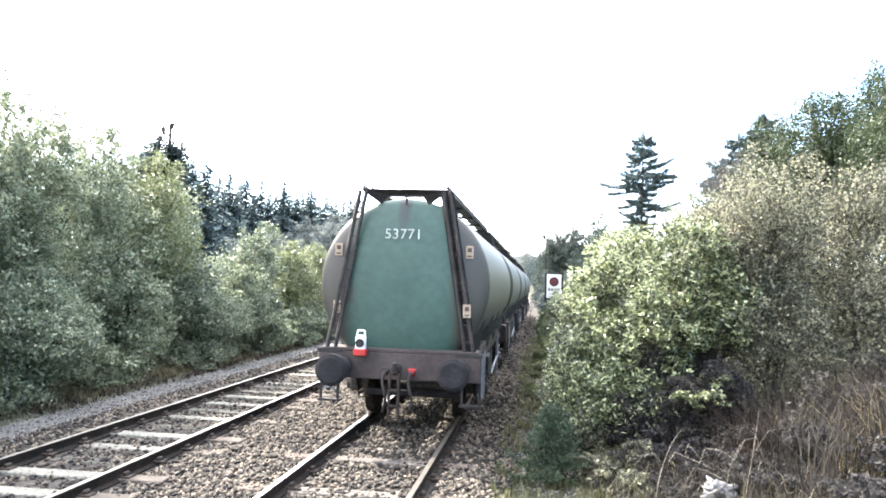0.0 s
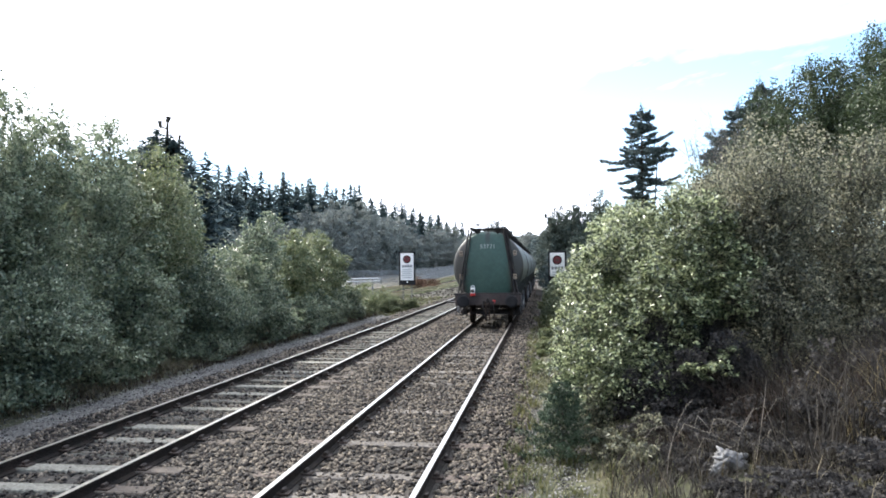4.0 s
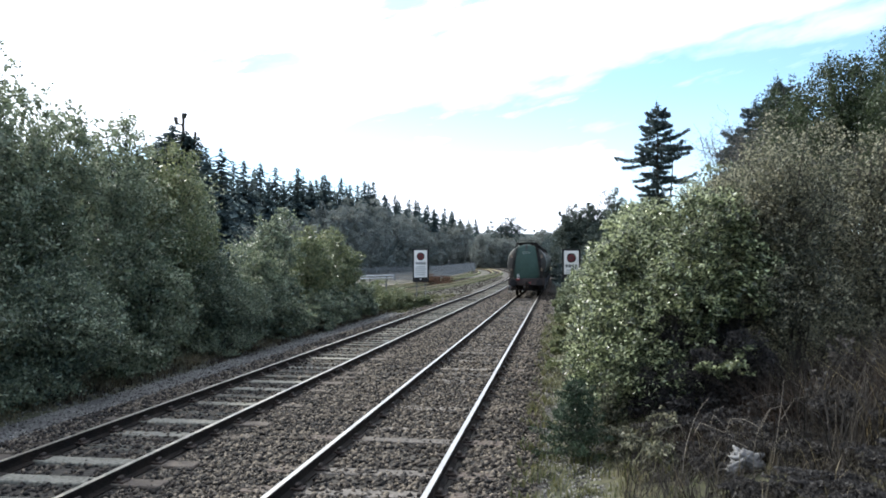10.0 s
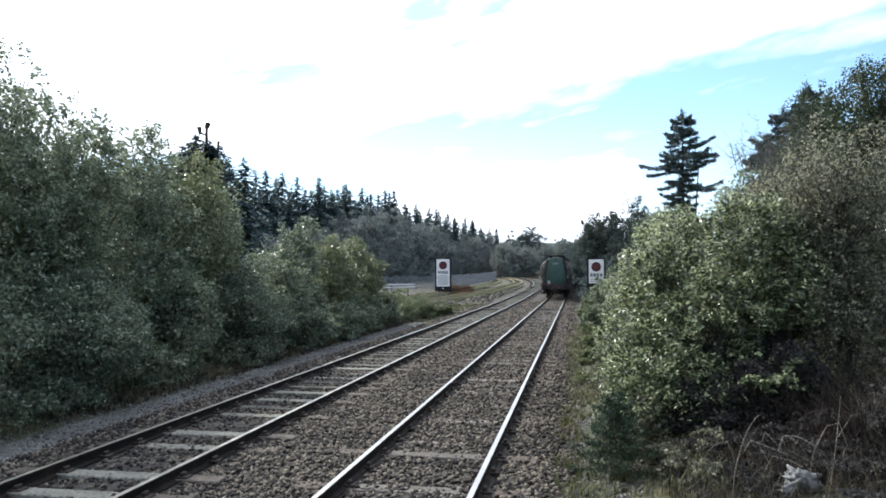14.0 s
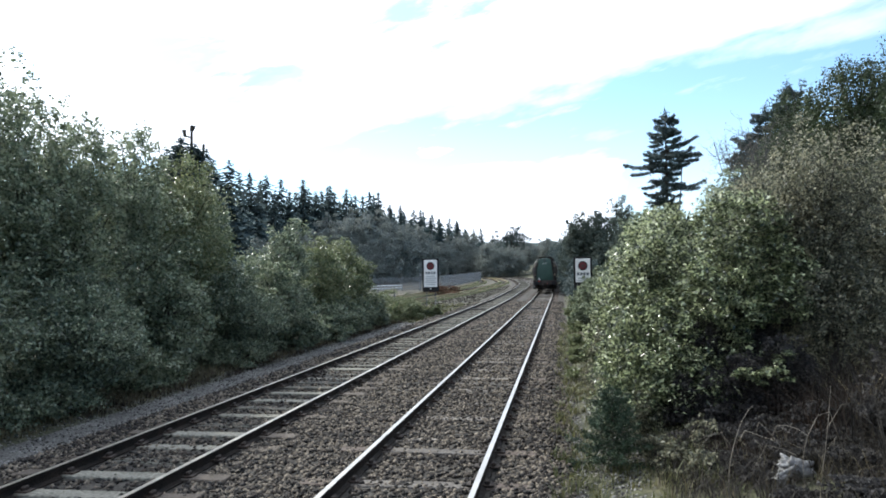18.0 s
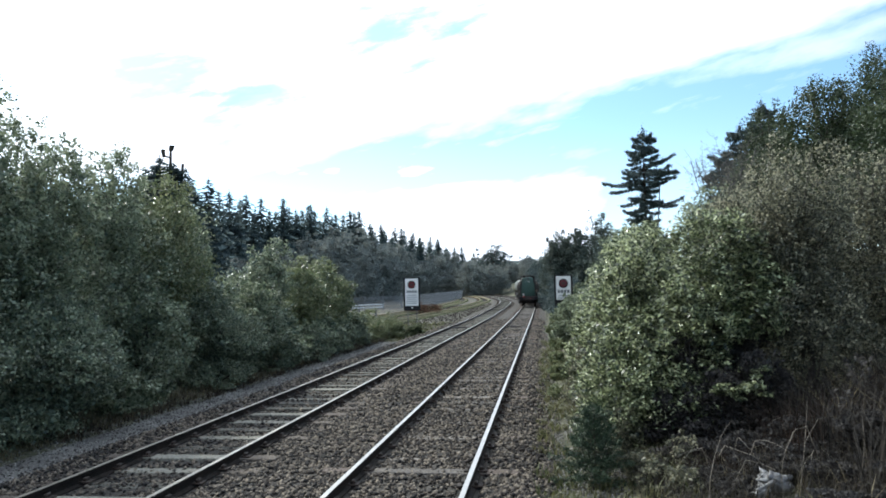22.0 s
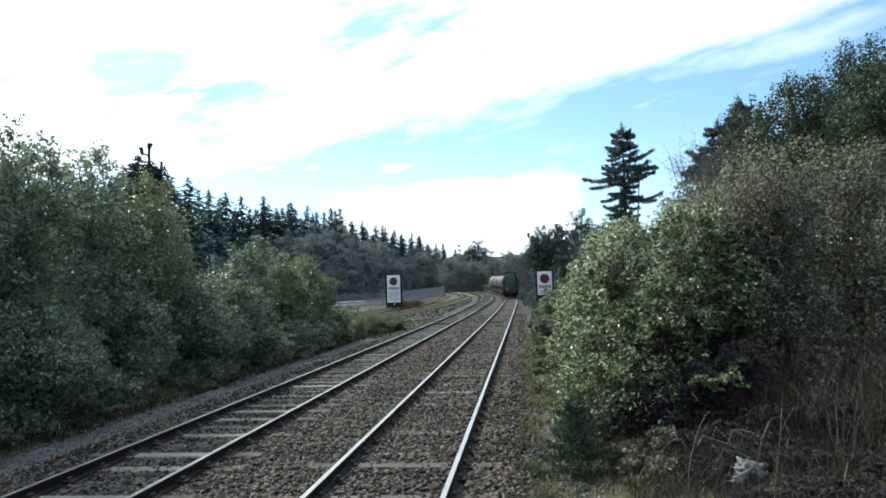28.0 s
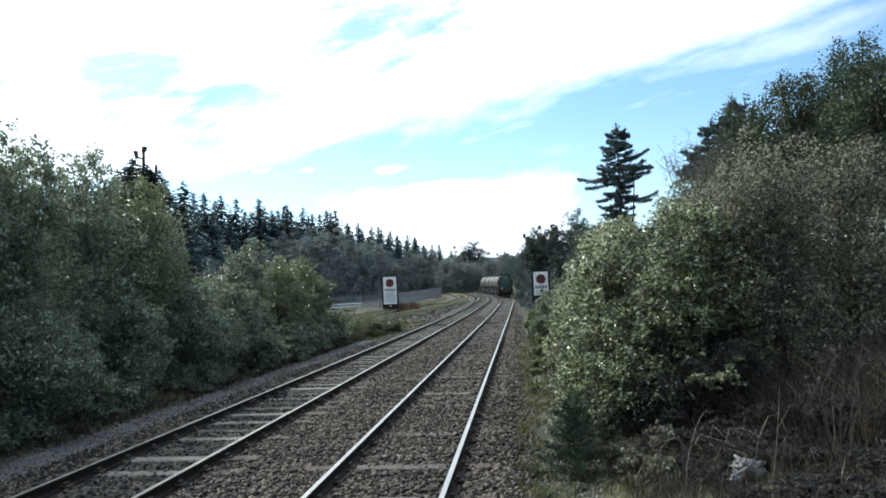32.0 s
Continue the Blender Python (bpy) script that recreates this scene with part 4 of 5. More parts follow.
rod((-0.485, -4.210, 1.39), (-0.50, -4.210, 1.48), 0.014, bm, 6)
rod((-0.60, -4.210, 1.48), (-0.50, -4.210, 1.48), 0.014, bm, 6)
part("lamp_handle", bm, M_WHITE, lamp)


# ---- line-side things ----
def stop_board(x, y, foot, base, wide, tall, label):
    s = tagged(new("stop_board"), label, "sign", "stop boards")
    s.matrix_basis = pose(x, y, foot, 0, 0, -2)
    b = base - foot
    for k in (-0.26, 0.26):
        part("post", rod((k, 0.06, -0.3), (k, 0.06, b + tall), 0.026, None, 10), M_FENCE, s)
    back = part("backing_frame", box(wide + 0.19, 0.03, tall + 0.34, (0, 0.015, b + tall / 2 - 0.10), 0.01), M_BLACK, s, "black frame round the board")
    board = part("board", box(wide, 0.02, tall, (0, -0.012, b + tall / 2), 0.006), M_WHITE, s, "white board with a red disc")
    d = part("red_disc", rod((0, -0.022, b + tall - 0.36), (0, -0.03, b + tall - 0.36), 0.205, None, 36), M_RED, board)
    part("disc_ring", ring(0.188, 0.010, 0.045, M_BLACK), None, board).location = (0, -0.028, b + tall - 0.36)
    part("disc_mark", box(0.13, 0.006, 0.10, (0, -0.034, b + tall - 0.36)), M_BEAM, d)
    bm = bmesh.new()
    for k, wd in enumerate((0.11, 0.12, 0.10, 0.12)):
        box(wd, 0.006, 0.15, (-0.235 + 0.155 * k, -0.025, b + tall - 0.76), bm=bm)
    part("heading_bars", bm, M_FENCE, board)
    k = 0
    z = b + tall - 0.97
    while z > b + 0.08:
        part("text_bar", box(wide * (0.8 if k % 2 else 0.7), 0.006, 0.065, (0, -0.025, z)), M_GREY, board)
        z -= 0.115
        k += 1
    part("reflector", rod((0, -0.002, b - 0.10), (0, -0.02, b - 0.10), 0.04, None, 12), M_WHITE, back)
    return s


stop_board(-7.71, 42.0, height(-7.8, 42), 1.42, 0.78, 1.58, "white stop board with a red disc in grass beside the track")
stop_board(0.84, 37.0, height(0.77, 37), 1.66, 0.72, 1.17, "white stop board with a red disc half hidden by bushes")

# flat dark boxes between the rails
for u in (-5.45, -2.02):
    mag = tagged(new("track_magnet"), "flat dark metal box fixed between the rails", "track box", "boxes between the rails")
    mag.matrix_basis = pose(u, 46.6, -0.16)
    part("casing", box(0.95, 0.42, 0.12, (0, 0, 0.05), 0.02), M_FRAME, mag)
    for k in (-0.5, 0.5):
        part("bracket", box(0.16, 0.3, 0.03, (k, 0, 0.015), 0.005), M_RUST, mag)

# dead bracken by the fence
for i, (x, y, w, t) in enumerate(((-13.2, 80.0, 2.4, 1.0), (-12.8, 84.5, 2.2, 0.9), (-14.6, 83.0, 2.6, 1.2))):
    bush("bracken", (x, y, height(x, y)), lobes_for(w, w * 1.3, t, 8, 0.1, 240 + i), 3600, 0.07, M_BRACKEN, "reddish-brown dead bracken in the yard", "shrub", "bracken in the yard", trunk=0.02)

# galvanised barrier in the yard
bar = tagged(new("crash_barrier"), "galvanised steel barrier rail on posts in the yard", "barrier")
bar.matrix_basis = Matrix.Translation((-14.6, 57.6, height(-14.6, 57.6))) @ pose(0, 0, 0, 0, 0, 63)
gz = 1.22 - height(-14.6, 57.6)
bm = bmesh.new()
for dz in (-0.17, 0.05):
    rod((-4.6, -0.05, gz + dz), (2.6, -0.05, gz + dz), 0.055, bm, 8)
part("rail", bm, M_GALV, bar)
for k in (-4.2, -2.2, -0.2, 1.8):
    part("post", box(0.11, 0.09, gz + 0.4, (k, 0.05, (gz - 0.2) / 2), 0.01), M_FENCE, bar)
part("end_plate", box(0.10, 0.12, 0.20, (2.6, -0.05, gz), 0.02), M_GALV, bar)

# palisade fence round the yard
fence = tagged(new("palisade_fence"), "grey steel palisade fence along the yard", "fence")
slat = bpy.data.meshes.new("slat")
bm = box(0.062, 0.012, 1.75)
bm.to_mesh(slat)
bm.free()
slat.materials.append(M_PALE)
panels, far_slats = 0, bmesh.new()
run = [Vector((-36, 83)), Vector((-22.6, 91)), Vector((-16.6, 97)), Vector((-17.6, 160))]
for a, b in zip(run, run[1:]):
    n = int((b - a).length / 2.75)
    ang = math.degrees(math.atan2((b - a).y, (b - a).x))
    for i in range(n + 1):
        p = a.lerp(b, i / n)
        po = part("post", box(0.10, 0.06, 2.1, (0, 0, 0.9), 0.005), M_PALE, fence)
        po.matrix_basis = pose(p.x, p.y, height(p.x, p.y) + 0.05, 0, 0, ang)
        if i < n:
            q = a.lerp(b, (i + 0.5) / n)
            bm = bmesh.new()
            box(2.75, 0.04, 0.05, (0, 0, 0.35), bm=bm)
            box(2.75, 0.04, 0.05, (0, 0, 1.55), bm=bm)
            pn = part("panel", bm, M_PALE, fence)
            pn.matrix_basis = pose(q.x, q.y, height(q.x, q.y) + 0.02, 0, 0, ang)
            if panels < 17:
                for k in range(17):
                    part("slat", slat, None, pn).location = (-1.30 + 0.1625 * k, -0.03, 0.95)
            else:
                for k in range(17):
                    box(0.062, 0.012, 1.75, (-1.30 + 0.1625 * k, -0.03, 0.95), bm=far_slats)
                    bmesh.ops.transform(far_slats, matrix=pn.matrix_basis, verts=far_slats.verts[-8:])
            panels += 1
far_slats = part("slats", far_slats, M_PALE, fence, "far slats of the fence")
far_slats["kind"] = "stuff"
for x, y, t in ((-18.6, 128, 2.4), (-19.5, 100, 2.0)):
    m = tagged(new("marker_post"), "slim pale grey marker post in the yard", "post", "marker posts")
    m.matrix_basis = pose(x, y, height(x, y))
    part("pole", rod((0, 0, -0.2), (0, 0, t), 0.04, None, 10), M_FENCE, m)
    part("cap", box(0.16, 0.10, 0.16, (0, 0, t), 0.02), M_GALV, m)


# disused sidings in the yard
def siding(shift, label, y0, y1):
    s = tagged(new("siding_track"), label, "railway track", "disused sidings")
    ys = [y0 + 3 * i for i in range(int((y1 - y0) / 3) + 1)]
    us = [float(np.interp(y, (40, 60, 72, 84, 108, 134, 180), (-15.0, -12.8, -11.8, -10.8, -10.0, -8.4, -7.9))) + shift for y in ys]
    for side in (-0.745, 0.745):
        o = part("rail", sweep(RAIL, [u + side for u in us], ys, "rail", [M_OLDRAIL]), None, s, "rust-brown rail in grass")
        o.location = (0, 0, -0.05)
    bm = box(2.5, 0.25, 0.12, (0, 0, -0.06), 0.01)
    me = bpy.data.meshes.new("sleeper")
    bm.to_mesh(me)
    bm.free()
    me.materials.append(M_SLEEPER2)
    y = y0
    while y < y1:
        o = part("sleeper", me, None, s)
        o.matrix_basis = along(float(np.interp(y, ys, us)), y, -0.305)
        y += 1.5
    return s


siding(0.0, "rusty siding track overgrown with yellow grass", 44, 230)
siding(-4.2, "second rusty siding track in the yard", 70, 215)


# ---- planting, from the line outwards ----
def plant(name, x, y, width, depth, tall, count, n, size, mat, label, category, seed, low=0.2, trunk=0.06, **more):
    return bush(name, (x, y, height(x, y)), lobes_for(width, depth, tall, count, low, seed), n, size, mat, label, category, trunk=trunk, **more)


# west side: birch and sallow scrub along the ash path
W1, W2, W3 = "tall grey-green birch in scrub by the path", "birch with yellowing leaves by the path", "dark leafy bush by the path"
plant("birch", -11.4, 11.6, 4.2, 4.4, 6.2, 12, 62000, 0.050, M_BIRCH, W1, "tree", 101, 0.1, 0.09, clump=0.13)
plant("birch", -10.8, 13.0, 2.6, 2.8, 5.6, 11, 34000, 0.050, M_BIRCH, "slim grey-green birch crowding the others", "tree", 29, 0.15, 0.07, clump=0.13)
plant("birch", -11.1, 14.6, 3.4, 3.8, 5.5, 12, 46000, 0.052, M_BIRCH, W1, "tree", 2, 0.1, 0.09, clump=0.13)
plant("birch", -11.0, 17.0, 3.2, 3.4, 5.75, 12, 40000, 0.054, M_BIRCH, "grey-green birch with airy tips by the path", "tree", 27, 0.1, 0.08, clump=0.13)
plant("birch", -11.1, 19.4, 3.6, 3.8, 5.3, 11, 42000, 0.056, M_YELLOW, W2, "tree", 3, 0.1, 0.09, clump=0.13)
plant("birch", -11.4, 22.0, 2.6, 3.4, 4.7, 9, 34000, 0.058, M_BIRCH, "green birch with yellow tips by the path", "tree", 9, 0.1, 0.08, clump=0.13)
plant("bush", -9.47, 9.4, 2.2, 3.4, 2.8, 8, 36000, 0.042, M_DARKLEAF, W3, "bush", 4, 0.05)
plant("bush", -9.32, 12.6, 2.0, 3.4, 2.5, 8, 36000, 0.042, M_DARKLEAF, W3, "bush", 5, 0.05)
plant("bush", -9.32, 16.0, 2.0, 3.6, 2.6, 8, 22000, 0.058, M_BIRCH, "green bush with low branches by the path", "bush", 6, 0.05)
plant("bush", -9.27, 19.6, 2.0, 3.6, 2.5, 8, 36000, 0.042, M_DARKLEAF, W3, "bush", 10, 0.05)
plant("bush", -9.32, 22.8, 2.0, 3.2, 2.7, 8, 20000, 0.06, M_BIRCH, "green bush with low branches by the path", "bush", 16, 0.05)
plant("bush", -10.1, 25.2, 3.0, 3.2, 4.1, 9, 24000, 0.066, M_DARKLEAF, "dark rounded bush by the path", "bush", 7, 0.08)
plant("bush", -10.1, 29.2, 3.0, 3.8, 3.7, 12, 24000, 0.060, M_YELLOW, "pale green rounded bush by the path", "bush", 8, 0.08)
plant("bush", -10.3, 33.0, 2.8, 4.2, 3.7, 14, 24000, 0.066, M_YELLOW, "pale green rounded bush with upright tips", "bush", 17, 0.08)
for x, y, w, d, t, s in ((0.15, 20.5, 0.6, 1.2, 0.34, 36), (0.2, 24.5, 0.6, 1.4, 0.38, 37), (0.05, 17.0, 0.4, 0.8, 0.25, 38), (0.3, 30.0, 0.7, 1.4, 0.4, 39), (-10.3, 38.6, 2.0, 2.6, 1.5, 31), (-9.3, 36.8, 1.6, 2.4, 1.1, 32), (-10.4, 42, 2.4, 2.6, 1.2, 33), (-9.0, 40.4, 1.5, 2.2, 0.9, 34), (-12.8, 46.5, 2.6, 2.6, 1.2, 35), (-8.4, 40.9, 0.9, 0.9, 0.8, 40), (-7.3, 41.4, 0.8, 0.9, 0.6, 41), (0.35, 35.6, 0.9, 1.4, 0.9, 42), (0.95, 35.4, 1.0, 1.6, 1.3, 43), (0.5, 38.4, 1.0, 1.6, 1.2, 44), (1.2, 38.0, 1.2, 1.8, 1.5, 45)):
    plant("shrub", x, y, w, d, t, 6, 2600, 0.085, M_YELLOW, "low yellow-green shrub in rough grass", "shrub", s, 0.1, 0.025, group="low shrubs")

for i, (x, y, w, t) in enumerate(((-8.9, 38.2, 1.2, 1.2), (-8.5, 39.4, 1.1, 1.25), (-8.3, 40.6, 0.9, 0.9), (-7.75, 41.2, 0.8, 0.6), (-8.9, 41.6, 1.4, 1.3), (-9.8, 40.2, 1.6, 1.5), (-7.5, 41.5, 0.6, 0.7), (-10.8, 44.0, 1.8, 1.4), (-13.4, 50.0, 2.0, 1.1), (-10.2, 47.0, 1.3, 0.7))):
    plant("scrub", x, y, w, w * 1.2, t, 8, 5600 if y < 43 else 3200, 0.034 if y < 43 else 0.08, M_YELLOW, "tangled yellow-green scrub at the yard's edge" if i < 9 else "pale yellow-green scrub in the yard", "shrub", 170 + i, 0.08, 0.02, group="scrub in the yard")
for i, (x, y, w, t) in enumerate(((0.9, 33.6, 1.3, 1.7), (0.5, 35.8, 0.9, 1.6), (1.05, 36.0, 1.1, 2.0), (1.5, 31.5, 1.8, 2.1), (0.45, 31.5, 0.8, 0.9), (1.6, 37.5, 1.4, 2.4))):
    plant("bush", x, y, w, w * 1.3, t, 7, 5200, 0.06, M_BIRCH, "green bush at the foot of the board", "bush", 190 + i, 0.06, 0.03, group="bushes round the board")

for i, (y, t) in enumerate(((24.2, 1.7), (26.8, 1.5), (29.4, 1.6), (31.8, 1.5), (34.4, 1.6))):
    plant("bush", -9.05, y, 1.5, 2.8, t, 7, 7000, 0.062, M_DARKLEAF, "low dark bush hanging over the path", "bush", 210 + i, 0.05, 0.035, group="low bushes by the path")

# east side: sallow and bramble on the bank
E1, E2 = "grey-green sallow bush with glinting leaves on the bank", "browning sallow bush high on the bank"
plant("sallow_bush", 1.02, 11.1, 1.75, 3.2, 2.7, 12, 78000, 0.026, M_SALLOW, E1, "bush", 11, 0.06, clump=0.11, up=1.3, long=2.3)
plant("sallow_bush", 1.9, 15.0, 2.4, 4.4, 3.0, 12, 52000, 0.036, M_SALLOW, E1, "bush", 12, 0.06, clump=0.12, up=1.3, long=2.3)
plant("sallow_bush", 2.45, 20.5, 2.5, 5.4, 3.4, 12, 54000, 0.036, M_SALLOW, "green sallow bush leaning over the track side", "bush", 13, 0.06, up=1.3, long=2.3)
plant("sallow_bush", 3.2, 27.5, 2.8, 6.4, 3.75, 11, 44000, 0.046, M_BIRCH, "green sallow bush leaning over the track side", "bush", 18, 0.06)
plant("sallow_bush", 3.3, 34.5, 2.8, 5.0, 3.9, 10, 20000, 0.065, M_BIRCH, "green sallow bush behind the board", "bush", 19, 0.06)
bush("sallow_bush", (2.1, 9.9, height(2.1, 9.9)), [((-0.25, 0.2, 1.75), (0.55, 0.6, 0.5)), ((0.35, 0.3, 1.95), (0.6, 0.6, 0.55)), ((0.1, 0.5, 2.5), (0.7, 0.7, 0.5)), ((-0.1, -0.25, 1.42), (0.42, 0.35, 0.22)), ((0.4, -0.1, 1.5), (0.40, 0.4, 0.25)), ((0.0, -0.75, 0.72), (0.36, 0.26, 0.10)), ((0.30, -0.70, 0.92), (0.24, 0.22, 0.08))], 24000, 0.028, M_SALLOW, "sallow with leafy boughs overhanging a dark hollow", "bush", trunk=0.014, skin=0.5, clump=0.14, up=1.6, long=2.3)
# Brambles added as a dark backdrop, their leaf colour standing for the hollow's shade.
plant("bramble_bush", 2.1, 10.15, 1.5, 1.0, 1.6, 10, 30000, 0.026, M_UNDER, "dense bramble under the sallow with shade in its colour", "bush", 26, 0.06, 0.012)
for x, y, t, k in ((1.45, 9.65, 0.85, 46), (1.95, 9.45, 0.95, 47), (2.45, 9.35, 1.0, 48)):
    plant("bramble_bush", x, y, 0.95, 0.8, t, 8, 15000, 0.024, M_UNDER, "dense bramble under the sallow with shade in its colour", "bush", k, 0.06, 0.012, group="brambles in the hollow")
plant("sallow_bush", 1.85, 9.75, 1.1, 0.7, 1.5, 8, 5200, 0.027, M_SALLOW, "thin leafy sallow shoots in front of the bramble", "bush", 28, 0.12, 0.012, up=1.3, long=2.2)
plant("sallow_bush", 3.3, 10.6, 2.3, 2.4, 3.3, 11, 62000, 0.027, M_BROWNLEAF, E2, "bush", 14, 0.12, clump=0.12)
plant("sallow_bush", 3.5, 13.6, 2.8, 3.2, 3.3, 10, 40000, 0.034, M_BROWNLEAF, E2, "bush", 15, 0.1)
plant("sallow_bush", 4.75, 11.4, 2.4, 3.0, 3.0, 10, 40000, 0.032, M_BROWNLEAF, E2, "bush", 21, 0.08)
plant("sallow_bush", 4.1, 18.6, 3.0, 4.2, 3.6, 11, 30000, 0.048, M_BIRCH, "green sallow bush high on the bank", "bush", 22, 0.1)
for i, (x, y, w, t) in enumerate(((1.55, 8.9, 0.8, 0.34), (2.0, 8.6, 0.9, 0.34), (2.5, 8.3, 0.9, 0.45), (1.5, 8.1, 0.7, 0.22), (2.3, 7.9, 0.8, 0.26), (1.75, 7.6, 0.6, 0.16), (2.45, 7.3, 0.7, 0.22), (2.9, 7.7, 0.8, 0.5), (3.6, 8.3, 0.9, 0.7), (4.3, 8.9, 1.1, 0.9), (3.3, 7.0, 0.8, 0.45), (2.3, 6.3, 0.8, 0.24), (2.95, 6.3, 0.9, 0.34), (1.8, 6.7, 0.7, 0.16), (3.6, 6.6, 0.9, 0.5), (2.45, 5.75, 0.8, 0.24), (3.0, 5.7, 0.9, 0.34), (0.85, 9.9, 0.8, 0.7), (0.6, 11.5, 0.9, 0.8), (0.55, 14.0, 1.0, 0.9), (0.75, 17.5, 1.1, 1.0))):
    plant("bramble_bush", x, y, w, w, t, 6, 5200, 0.024, M_UNDER if i < 17 else M_BROWNLEAF, "low bramble trailing over the bank with shade in its colour" if i < 17 else "low olive shrub at the ballast edge", "bush", 100 + i, 0.12, 0.012, group="low brambles")


for i, (x, y, t) in enumerate(((1.0, 8.3, 0.42), (1.2, 7.9, 0.36), (1.3, 8.7, 0.5), (0.85, 8.8, 0.4), (2.75, 7.9, 0.7), (3.2, 8.6, 0.9), (3.7, 7.6, 0.7))):
    plant("weed_clump", x, y, 0.5, 0.5, t, 6, 620, 0.025, M_BROWNLEAF if i < 4 else M_UNDER, "leafy olive weeds in rough grass" if i < 4 else "leafy brown weeds in tall grass", "weed", 300 + i, 0.15, 0.008, group="weeds on the bank", long=2.2)


def young_conifer(x, y, tall, reach, seed):
    """A shaggy young fir: whorls of feathered boughs down to the ground."""
    r = np.random.default_rng(seed)
    thing = tagged(new("young_conifer"), "shaggy dark green young conifer at the ballast edge", "shrub")
    part("trunk", rod((0, 0, -0.1), (0, 0, tall * 0.95), 0.018, None, 6, 0.005), M_BARK, thing)
    bm, pts = bmesh.new(), []
    for k in range(62):
        f = (k + r.random()) / 62
        z = tall * (0.03 + 0.92 * f)
        a = k * 2.4 + r.uniform(-0.4, 0.4)
        out = reach * (1 - 0.82 * f ** 1.2) * r.uniform(0.6, 1.15)
        d = np.array([math.cos(a), math.sin(a), 0])
        tip = d * out + np.array([0, 0, z + out * r.uniform(-0.05, 0.45)])
        rod((0, 0, z), tip, 0.005, bm, 4, 0.002, False)
        n = int(60 + 190 * out)
        q = r.random((n, 1)) ** 0.75
        side = np.array([-d[1], d[0], 0])
        pts.append(np.array([0, 0, z]) * (1 - q) + tip * q + side * r.normal(size=(n, 1)) * 0.085 * (1.15 - q) + r.normal(size=(n, 3)) * (0.015, 0.015, 0.022))
    part("bough_frame", bm, M_BARK, thing)
    part("crown", mesh_quads("crown", leaves(np.concatenate(pts), 0.013, 0.3, 4.0), M_YOUNGFIR), None, thing)
    thing.matrix_basis = pose(x, y, height(x, y))
    return thing


young_conifer(0.36, 9.0, 1.02, 0.64, 3)

for i, (x, y, w, t) in enumerate(((0.95, 20.0, 1.0, 1.3), (1.1, 22.5, 1.1, 1.5), (1.2, 25.2, 1.2, 1.5), (1.35, 28.2, 1.3, 1.7), (0.7, 18.0, 0.8, 0.9))):
    plant("bush", x, y, w, w * 1.8, t, 7, 9000, 0.038, M_SALLOW, "low green bush at the ballast edge", "bush", 260 + i, 0.06, 0.025, up=1.3, long=2.2, group="low bushes at the ballast edge")

# taller trees up the bank
plant("oak", 11.2, 37.0, 5.0, 5.0, 7.7, 10, 44000, 0.072, M_OAK, "dark leafy tree behind the bushes", "tree", 51, 0.25, 0.16)
plant("oak", 11.8, 32.0, 5.4, 5.0, 7.5, 10, 48000, 0.072, M_OAK, "dark leafy tree behind the bushes", "tree", 52, 0.25, 0.16)
plant("oak", 13.0, 27.0, 5.0, 5.0, 7.0, 10, 44000, 0.072, M_OAK, "dark leafy tree behind the bushes", "tree", 53, 0.25, 0.16)
def bare_birch(x, y, tall, spread, seed, label):
    """A nearly leafless birch: fine stems that fork into a haze of twigs."""
    r = np.random.default_rng(seed)
    thing = tagged(new("birch"), label, "tree")
    thing.matrix_basis = pose(x, y, height(x, y))
    part("trunk", tube([(0, 0, -0.2), (0.05, 0, tall * 0.3), (0, 0.05, tall * 0.55)], 0.04, 6), M_BARK, thing)
    tips = []
    for k in range(9):
        a, f = 2.4 * k, r.uniform(0.25, 0.55)
        d = Vector((math.cos(a), math.sin(a), 0)) * spread * r.uniform(0.5, 1.0)
        foot = Vector((0, 0, tall * f))
        head = foot + d + Vector((0, 0, (tall - tall * f) * r.uniform(0.55, 1.0)))
        mid = foot.lerp(head, 0.5) + Vector((0, 0, 0.12 * tall * r.random()))
        limb = part("limb", tube([tuple(foot), tuple(mid), tuple(head)], 0.013, 5), M_TWIGGY, thing)
        bm = bmesh.new()
        for j in range(26):
            p = mid.lerp(head, r.random() ** 0.8) if j % 2 else foot.lerp(mid, r.uniform(0.4, 1))
            q = p + Vector((r.normal() * 0.34, r.normal() * 0.34, abs(r.normal()) * 0.34)) * (0.7 + 0.3 * spread)
            rod(p, q, 0.006, bm, 3, 0.003, False)
            for _ in range(3):
                e = p.lerp(q, r.uniform(0.3, 1))
                z = e + Vector((r.normal() * 0.16, r.normal() * 0.16, r.normal() * 0.12))
                rod(e, z, 0.004, bm, 3, 0.002, False)
                tips.append(z)
        part("twig_spray", bm, M_TWIGGY, limb)
    t = np.array([tuple(p) for p in tips])
    t = t[r.random(len(t)) < 0.5]
    part("crown", mesh_quads("crown", leaves(np.repeat(t, 2, axis=0) + r.normal(size=(len(t) * 2, 3)) * 0.04, 0.035), M_BROWNLEAF), None, thing)
    return thing


